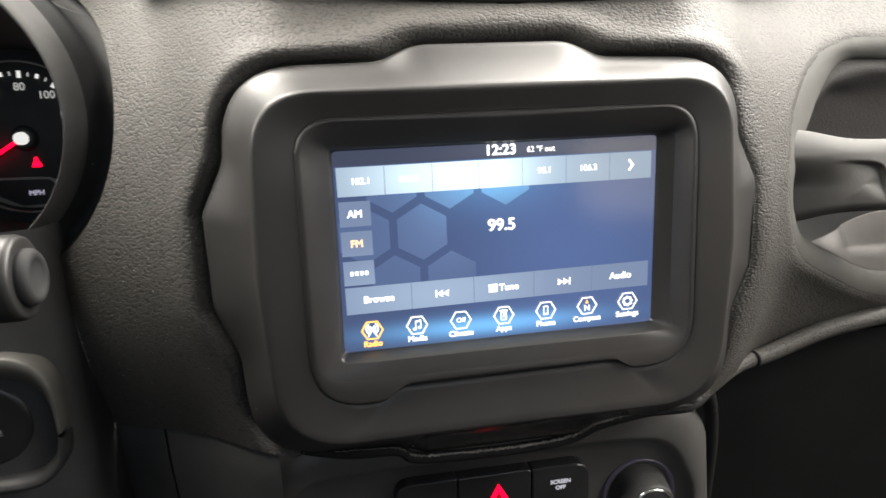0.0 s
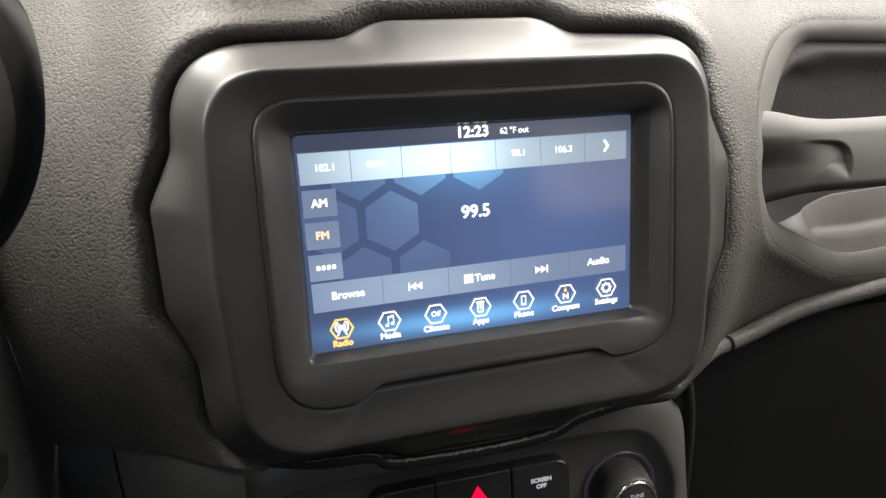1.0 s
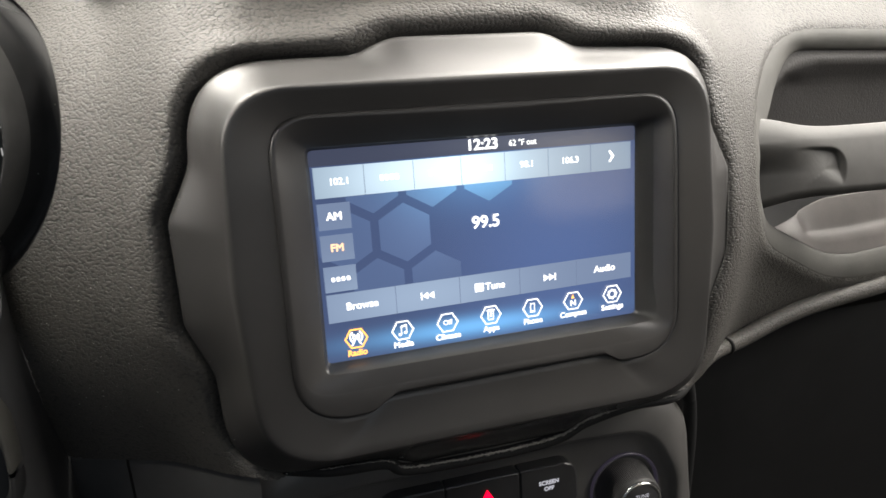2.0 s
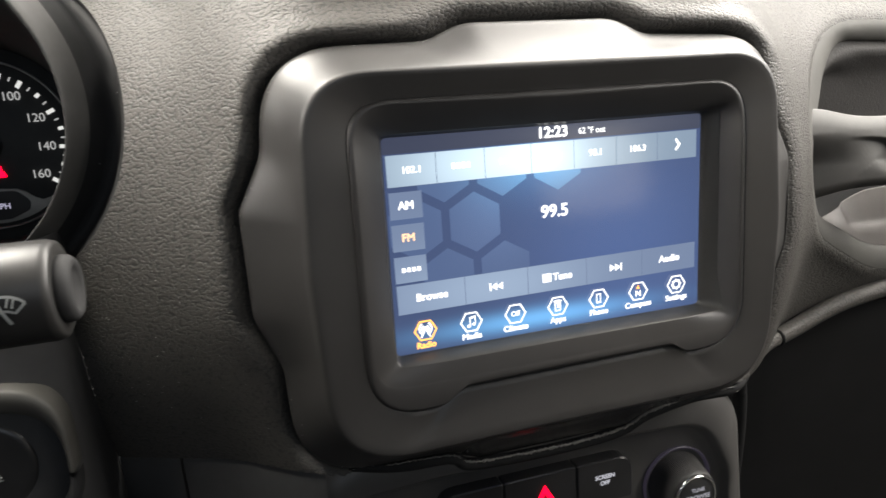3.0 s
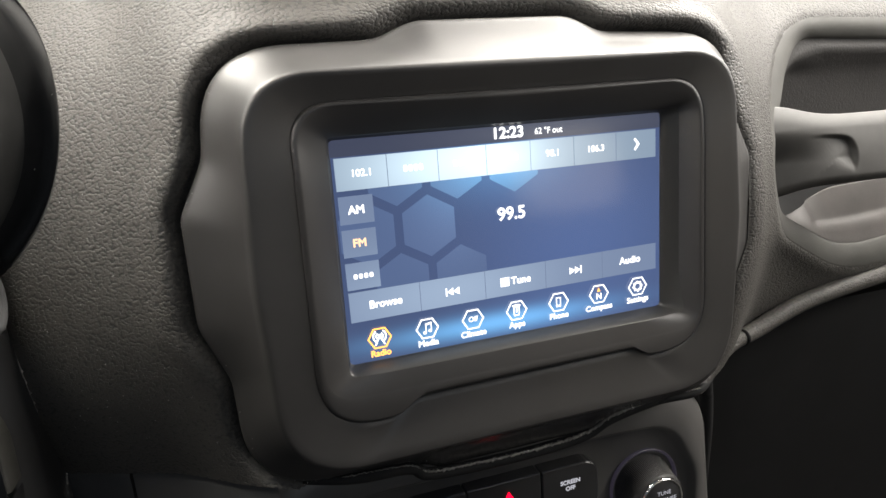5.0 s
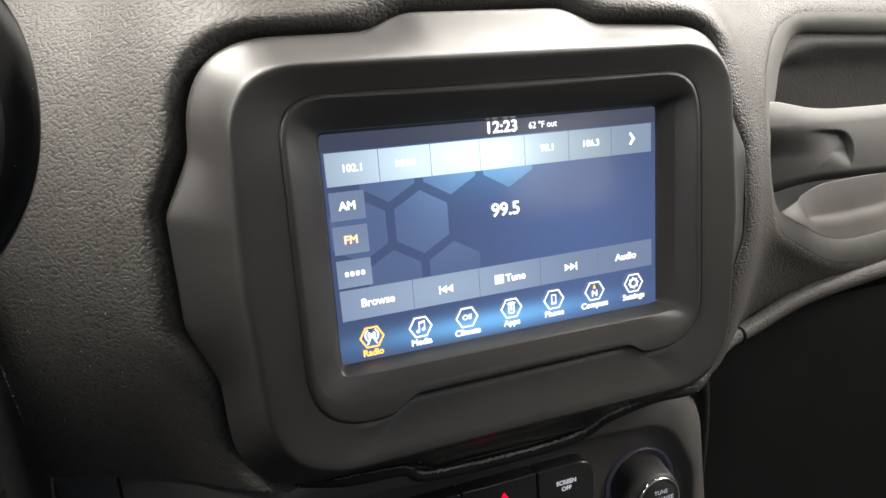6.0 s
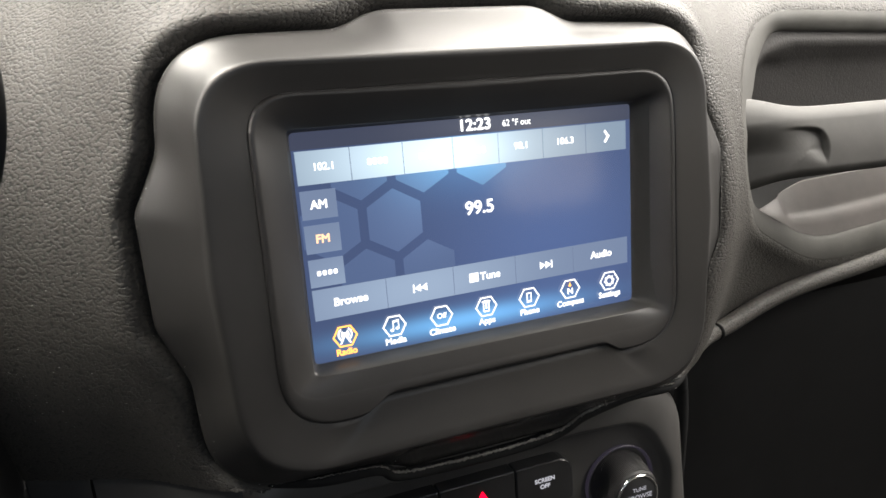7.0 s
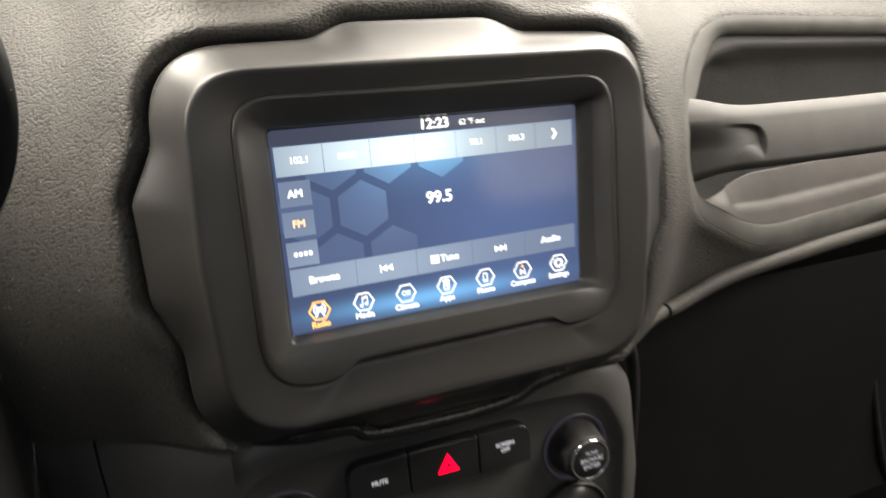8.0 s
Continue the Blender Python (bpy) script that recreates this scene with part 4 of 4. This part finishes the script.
def spoke(angle, r0, r1, w, mat, name, y=-0.001):
    c, s = math.cos(radians(angle)), math.sin(radians(angle))
    pts = [(r0 * c - w * s, r0 * s + w * c), (r1 * c - w * s, r1 * s + w * c), (r1 * c + w * s, r1 * s - w * c), (r0 * c + w * s, r0 * s - w * c)]
    return plate(name, np.array(pts), y, y + 0.0006, mat, speedo, bevel=0.0001)


for v in range(0, 165, 5):
    a = -5 + (140 - v) / 20 * 30.2
    if v % 20 == 0:
        spoke(a, 0.0385, 0.0430, 0.0011, DIALWHITE, "tick")
        writing("numeral", str(v), 0.0316 * math.cos(radians(a)), -0.0012, 0.0328 * math.sin(radians(a)), 0.0070, DIALGREY, speedo, bold=0.00004)
    elif v % 10 == 0:
        spoke(a, 0.0400, 0.0428, 0.0010, DIALWHITE, "tick")
    else:
        spoke(a, 0.0400, 0.0425, 0.0004, DIALGREY, "tick")
spoke(211, 0.0, 0.040, 0.0011, RED, "needle", y=-0.006)
lathe("hub", (0, 0, 0), [(0.0085, -0.001), (0.0075, -0.004), (0.0045, -0.0045)], BLACK, speedo, cap1=True)
# glow added so the cap reads white inside the dark tube
lathe("hub_cap", (0, 0, 0), [(0.0042, -0.004), (0.0040, -0.008), (0.0004, -0.0085)], DIALWHITE, speedo, cap1=True)
plate("warning_lamp", rounded([(0.0010, -0.0192, 0.001), (0.0080, -0.0192, 0.001), (0.0066, -0.0160, 0.001), (0.0056, -0.0152, 0.001), (0.0056, -0.0125, 0.001), (0.0034, -0.0125, 0.001), (0.0034, -0.0152, 0.001), (0.0024, -0.0160, 0.001)]), -0.001, -0.0005, RED, speedo, "lit red warning lamp")
plate("warning_lamp", rect(-0.0012, 0.0014, -0.0080, -0.0070), -0.001, -0.0005, REDDIM, speedo)
bow = lambda r, a0, a1, n=14: [(r * math.cos(radians(a)), r * math.sin(radians(a))) for a in np.linspace(a0, a1, n)]
sub = plate("unit_panel", np.array([(-0.034, -0.0250), (0.004, -0.0256), (0.0113, -0.0263), (0.0160, -0.0285), (0.0200, -0.0320), (0.0240, -0.0340), (0.0285, -0.0328)] + bow(0.0462, -40, -140)), -0.0012, -0.0006, DULL, speedo, "pale outlined panel")
plate("unit_window", rounded([(-0.0335, -0.0262, 0.002), (0.0108, -0.0274, 0.006), (0.0178, -0.0340, 0.005), (0.0165, -0.0395, 0.004), (0.0060, -0.0440, 0.01), (-0.0080, -0.0445, 0.01), (-0.0335, -0.0310, 0.002)]), -0.0018, -0.0012, GLOSS, sub)
writing("unit_text", "MPH", 0.0020, -0.0022, -0.0362, 0.0048, VIOLET, sub, bold=0.0001)

# ---- wiper stalk, steering column side, start switch ----
stalk = thing("wiper_stalk", "dark grey wiper stalk with a printed wiper symbol", "stalk", at=(-0.1914, -0.0424, 0.7047))
def barrel(rows, name, mat, label=""):
    loops = []
    for x, r, dz in rows:
        loops.append([(x, 0.9 * r * math.cos(2 * math.pi * q / 48), dz + r * math.sin(2 * math.pi * q / 48)) for q in range(48)])
    return loft(name, loops, mat, stalk, label, cap0=True, cap1=True)
barrel([(-0.160, 0.012, -0.004), (-0.09, 0.0150, -0.002), (-0.010, 0.0158, 0.0), (0.0030, 0.0157, 0.0), (0.0052, 0.0150, 0.0), (0.0059, 0.0138, 0.0), (0.0056, 0.0100, 0.0)], "arm", STALK)
barrel([(0.0040, 0.0106, 0.0), (0.0070, 0.0106, 0.0), (0.0086, 0.0102, 0.0), (0.0098, 0.0090, 0.0), (0.0100, 0.0076, 0.0), (0.0092, 0.0064, 0.0), (0.0086, 0.0058, 0.0)], "end_button", RIMBLACK, "black end button")


def print_on_arm(name, pts, mat):
    """Flat print wrapped on the arm's front."""
    p = np.array(pts)
    verts = [(x, -0.9 * math.sqrt(max(0.0161 ** 2 - z * z, 1e-8)) - 0.0001, z) for x, z in p]
    n = len(p) // 2
    return mesh_object(name, verts, [(i, i + 1, n + i + 1, n + i) for i in range(n - 1)], mat, stalk, smooth=False)


def band(curve, w):
    c = np.array(curve, float)
    d = np.gradient(c, axis=0)
    nrm = np.stack([-d[:, 1], d[:, 0]], 1) / np.linalg.norm(d, axis=1)[:, None]
    return np.concatenate([c + nrm * w / 2, c - nrm * w / 2])


WX, WZ = -0.0058, -0.0050
arc = lambda r, a0, a1, n=14: [(WX + r * math.cos(radians(a)), WZ + r * math.sin(radians(a))) for a in np.linspace(a0, a1, n)]
print_on_arm("wiper_symbol", band(arc(0.0078, 45, 135), 0.0008), GREYPRINT)
print_on_arm("wiper_symbol", band(arc(0.0036, 50, 130, 8), 0.0007), GREYPRINT)
for a in (45, 135):
    print_on_arm("wiper_symbol", band([(WX + r * math.cos(radians(a)), WZ + r * math.sin(radians(a))) for r in np.linspace(0.0036, 0.0078, 5)], 0.0008), GREYPRINT)
print_on_arm("wiper_symbol", band([(WX + 0.0010 - 0.0030 * f, WZ - 0.0006 + 0.0074 * f) for f in np.linspace(0, 1, 6)], 0.0010), GREYPRINT)
print_on_arm("wiper_symbol", band([(WX + 0.0006 + 0.0008 * f, WZ + 0.0046 + 0.0026 * f) for f in np.linspace(0, 1, 4)], 0.0006), GREYPRINT)
print_on_arm("wiper_symbol", band([(WX + 0.0020 + 0.0008 * f, WZ + 0.0042 + 0.0026 * f) for f in np.linspace(0, 1, 4)], 0.0006), GREYPRINT)
print_on_arm("arrow_symbol", band([(-0.0160, -0.0022), (-0.0140, 0.0004), (-0.0138, 0.0004), (-0.0118, -0.0022)], 0.0007), GREYPRINT)
print_on_arm("arrow_symbol", band([(-0.0148, -0.0024), (-0.0148, -0.0050), (-0.0130, -0.0050), (-0.0130, -0.0024)], 0.0005), GREYPRINT)
column = thing("steering_column_cover", "black plastic steering column cover", "column cover")
lathe("cover", (-0.40, 0.0, 0.70), [(0.055, -0.10), (0.065, -0.06), (0.065, 0.10)], BLACK, column, cap0=True)

knee = thing("driver_knee_panel", "dark plastic panel round the start switch beside the column", "panel", kind="structure")
KN = [(-0.50, 0.0), (-0.30, 0.0), (-0.228, 0.004), (-0.2145, 0.011), (-0.2112, 0.028), (-0.2105, 0.090)]
verts, faces = [], []
for k, z in enumerate((0.40, 0.50, 0.58, 0.64, 0.68, 0.71)):
    verts += [(x, 0.026 + y + 0.05 * max(0.0, 0.56 - z), z) for x, y in KN]
for k in range(5):
    for i in range(5):
        faces.append((k * 6 + i, k * 6 + i + 1, (k + 1) * 6 + i + 1, (k + 1) * 6 + i))
mesh_object("panel", verts, faces, TRIM, knee)
start = thing("start_switch", "round black engine start switch in a grey ring", "switch", at=(-0.2465, 0.024, 0.6190))
SO = rounded([(-0.0350, -0.0345, 0.020), (0.0332, -0.0345, 0.024), (0.0332, 0.0346, 0.026), (-0.0350, 0.0346, 0.026)], 10)
SI = rounded([(-0.0320, -0.0300, 0.022), (0.0308, -0.0300, 0.024), (0.0308, 0.0238, 0.024), (-0.0320, 0.0238, 0.024)], 10)
ro, ri = radial(SO, (0, 0), 96), radial(SI, (0, 0), 96)
hoop = [ring_at(ro, (0, 0), 0.010), ring_at(ro, (0, 0), -0.0020), ring_at(ro - 0.0010, (0, 0), -0.0034), ring_at(mixr(ro, ri, 0.5), (0, 0), -0.0028), ring_at(ri, (0, 0), -0.0010), ring_at(ri - 0.001, (0, 0), 0.003), ring_at(ri - 0.0015, (0, 0), 0.012)]
loft("ring", [lp[-3:] + lp[:52] for lp in hoop], RING_GREY, start, "warm grey moulded crescent", closed=False)
loft("lower_surround", [lp[52:93] for lp in hoop], BLACK, start, "matt black lower half of the surround", closed=False)
loft("well", [ring_at(ri - 0.0015, (0, 0), 0.0105), ring_at(ri * 0.02, (0, 0), 0.0105)], BLACK, start, cap1=True)
lathe("button", (-0.0040, 0, -0.0020), [(0.0228, 0.0110), (0.0225, 0.0065), (0.0210, 0.0048), (0.0190, 0.0044), (0.0006, 0.0045)], GLOSS, start, cap1=True)
for word, dz in (("START", 0.0080), ("STOP", 0.0032), ("ENGINE", -0.0068)):
    writing("switch_text", word, -0.0022, 0.0034, dz - 0.0015 + 0.0012 * (dz > 0), 0.0042, GREYPRINT, start, turn=19)
mark_y = 0.0036
for pts in ([(0.0010, -0.0050), (0.0016, -0.0050), (0.0040, 0.0000), (0.0034, 0.0000)], [(0.0050, -0.0048), (0.0056, -0.0052), (0.0108, 0.0008), (0.0102, 0.0012)], [(0.0102, -0.0050), (0.0108, -0.0046), (0.0056, 0.0010), (0.0050, 0.0006)]):
    plate("switch_symbol", np.array(pts) * 0.8 + (-0.0045, -0.0020), mark_y, mark_y + 0.0006, GREYPRINT, start, bevel=0.0001)

# ---- trim below the dashboard skin ----
def lower_trim(x0, x1):
    """A dark panel under the skin's lower edge, following its sweep."""
    xs = np.linspace(x0, x1, 14)
    edge = lambda x: float(np.interp(x, [p[0] for p in ROLL], [p[2] for p in ROLL]))
    loops = []
    for drop, back in ((-0.004, 0.010), (-0.002, 0.0045), (0.0004, 0.0020), (0.003, 0.0014), (0.02, 0.003), (0.05, 0.009), (0.10, 0.024), (0.12, 0.060)):
        loops.append([(x, float(pad_depth(x, edge(x))) + back, edge(x) - drop) for x in xs])
    return loft("trim", loops, TRIM, trim_low, closed=False)


trim_low = thing("lower_dash_trim", "black plastic trim below the dashboard skin", "trim", kind="structure")
lower_trim(-0.262, -0.1790)
lower_trim(-0.1774, -0.112)
strap = thing("console_side_welt", "dark leather welt down the side of the console", "trim", kind="structure")
tube("welt", [(0.1235, 0.0260, 0.5965), (0.1310, 0.0330, 0.5880), (0.1385, 0.0400, 0.5720), (0.1425, 0.0440, 0.5500), (0.1430, 0.0460, 0.5250), (0.1420, 0.0480, 0.4900)], [0.0034, 0.0042, 0.0042, 0.0040, 0.0036, 0.0030], BLACK_SHADE, strap, steps=8)

# ---- foot well and cabin shell ----
plate_back = plate("lower_dash_panel", rect(-0.50, 0.17, 0.25, 0.605), 0.165, 0.18, BLACK)
tagged(plate_back, "black plastic panel behind the console fascia", "panel", kind="structure")
glove = thing("glove_box_lid", "black plastic glove box under the dashboard edge", "glove box")
gl = []
for f in np.linspace(0, 1, 12):
    z = 0.598 - 0.28 * f
    y = 0.075 + 0.05 * math.sin(math.pi * f * 0.5)
    gl.append([(x, y + 0.10 * max(0, 0.22 - x) ** 1.0, z) for x in np.linspace(0.150, 0.56, 24)])
loft("lid", gl, BLACK_SHADE, glove, closed=False)
tube("lid_edge", [(0.462, 0.110, 0.50), (0.466, 0.113, 0.469), (0.481, 0.117, 0.417), (0.507, 0.122, 0.346), (0.53, 0.125, 0.31)], 0.003, PANEL, glove, "dull grey edge strip")


def slab(name, x0, x1, y0, y1, z0, z1, mat, label, cat):
    bm = bmesh.new()
    bmesh.ops.create_cube(bm, size=1.0, matrix=Matrix.Translation(((x0 + x1) / 2, (y0 + y1) / 2, (z0 + z1) / 2)) @ Matrix.Diagonal((x1 - x0, y1 - y0, z1 - z0, 1)))
    ob = part(name, bm, mat, None)
    return tagged(ob, label, cat, kind="structure")


slab("floor", -0.80, 0.80, -1.8, 0.62, -0.04, 0.0, CARPET, "charcoal carpeted cabin floor", "floor")
slab("dashboard_top", -0.76, 0.76, 0.10, 0.58, 0.868, 0.885, PANEL, "dark grained top of the dashboard under the windscreen", "dashboard")
slab("wall_front", -0.80, 0.80, 0.58, 0.62, 0.0, 0.93, BLACK, "black bulkhead behind the dashboard", "wall")
slab("wall_back", -0.80, 0.80, -1.84, -1.80, 0.0, 1.45, CARPET, "dark rear of the cabin", "wall")
for side, name in ((-1, "wall_left"), (1, "wall_right")):
    x0, x1 = sorted((side * 0.76, side * 0.80))
    slab(name, x0, x1, -1.8, 0.62, 0.0, 0.90, PANEL, "dark plastic door panel below the window", "wall")
    slab(name + "_rail", x0, x1, -1.8, 0.30, 1.26, 1.45, CLOTH, "pale cloth covered roof rail", "wall")
    slab(name + "_pillar", x0, x1, -0.85, -0.70, 0.90, 1.26, CLOTH, "pale cloth covered door pillar", "wall")
slab("ceiling", -0.80, 0.80, -1.8, 0.02, 1.42, 1.45, CLOTH, "pale cloth headliner", "ceiling")

# ---- unseen added seat, whose pale patch gives the soft reflection in the display's glass ----
def cushion(name, centre, half, lean, mat, parent, label="", power=4.0):
    """A padded block: rounded box with soft corners, leaning back by lean per metre of height."""
    loops = []
    for v in np.linspace(-1, 1, 15):
        k = max(1 - abs(v) ** power, 0.0) ** (1 / power)
        ring = []
        for a in np.linspace(0, 2 * math.pi, 40, endpoint=False):
            c, s_ = math.cos(a), math.sin(a)
            g = (abs(c) ** power + abs(s_) ** power) ** (-1 / power)
            ring.append((centre[0] + half[0] * max(k, 0.05) * g * c, centre[1] + half[1] * max(k, 0.05) * g * s_ - lean * half[2] * v, centre[2] + half[2] * v))
        loops.append(ring)
    return loft(name, loops, mat, parent, label, cap0=True, cap1=True)


seat = thing("passenger_seat", "unseen dark seat added for the display's reflection, with a pale patch", "seat")
cushion("backrest", (0.36, -0.66, 0.66), (0.24, 0.06, 0.30), 0.22, SEATDARK, seat)
# patch stands in for another pale thing that the glass reflects
cushion("backrest_panel", (0.352, -0.602, 0.640), (0.090, 0.022, 0.064), 0.22, PALEPATCH, seat, "pale warm patch added to make the display's haze")
cushion("seat_cushion", (0.36, -0.40, 0.33), (0.25, 0.26, 0.07), 0.0, SEATDARK, seat)
cushion("headrest", (0.36, -0.76, 1.04), (0.13, 0.05, 0.08), 0.1, SEATDARK, seat)
cushion("seat_base", (0.36, -0.42, 0.14), (0.20, 0.20, 0.14), 0.0, BLACK_SHADE, seat, power=8.0)

# ---- dust on the dashboard skin and surround, and painted glint specks ----
rng = random.Random(7)
dv, df = [], []
for k in range(190):
    if k < 100:
        x, z = rng.uniform(-0.200, -0.132), rng.uniform(0.615, 0.700) if k < 80 else rng.uniform(0.70, 0.78)
        y = float(pad_depth(x, z)) - 0.0002
    elif k >= 150:
        a = rng.uniform(math.radians(98), math.radians(172))
        r = R_BACK[int(a / (2 * math.pi) * COUNT)] - rng.uniform(0.0, 0.0012)
        x, z, y = MID[0] + r * math.cos(a), MID[1] + r * math.sin(a), 0.0046 - rng.uniform(0, 0.0006)
    else:
        # pale specks standing in for glints on the surround's lower left edge
        a = rng.uniform(math.radians(195), math.radians(250))
        i = int(a / (2 * math.pi) * COUNT)
        r = R_BACK[i] - rng.uniform(0.0, 0.006)
        x, z, y = MID[0] + r * math.cos(a), MID[1] + r * math.sin(a), 0.0045 - rng.uniform(0, 0.003)
    r = rng.uniform(0.00006, 0.00017)
    n = len(dv)
    dv += [(x + r, y, z), (x - r, y, z), (x, y - r, z), (x, y + r, z), (x, y, z + r * rng.uniform(0.7, 2.0)), (x, y, z - r)]
    df += [(n + a_, n + b_, n + c_) for a_, b_, c_ in ((0, 2, 4), (2, 1, 4), (1, 3, 4), (3, 0, 4), (2, 0, 5), (1, 2, 5), (3, 1, 5), (0, 3, 5))]
dust = mesh_object("dust", dv, df, PAINT, smooth=False)
tagged(dust, "pale dust specks on the skin, and glint specks on the surround", "dust", kind="stuff")
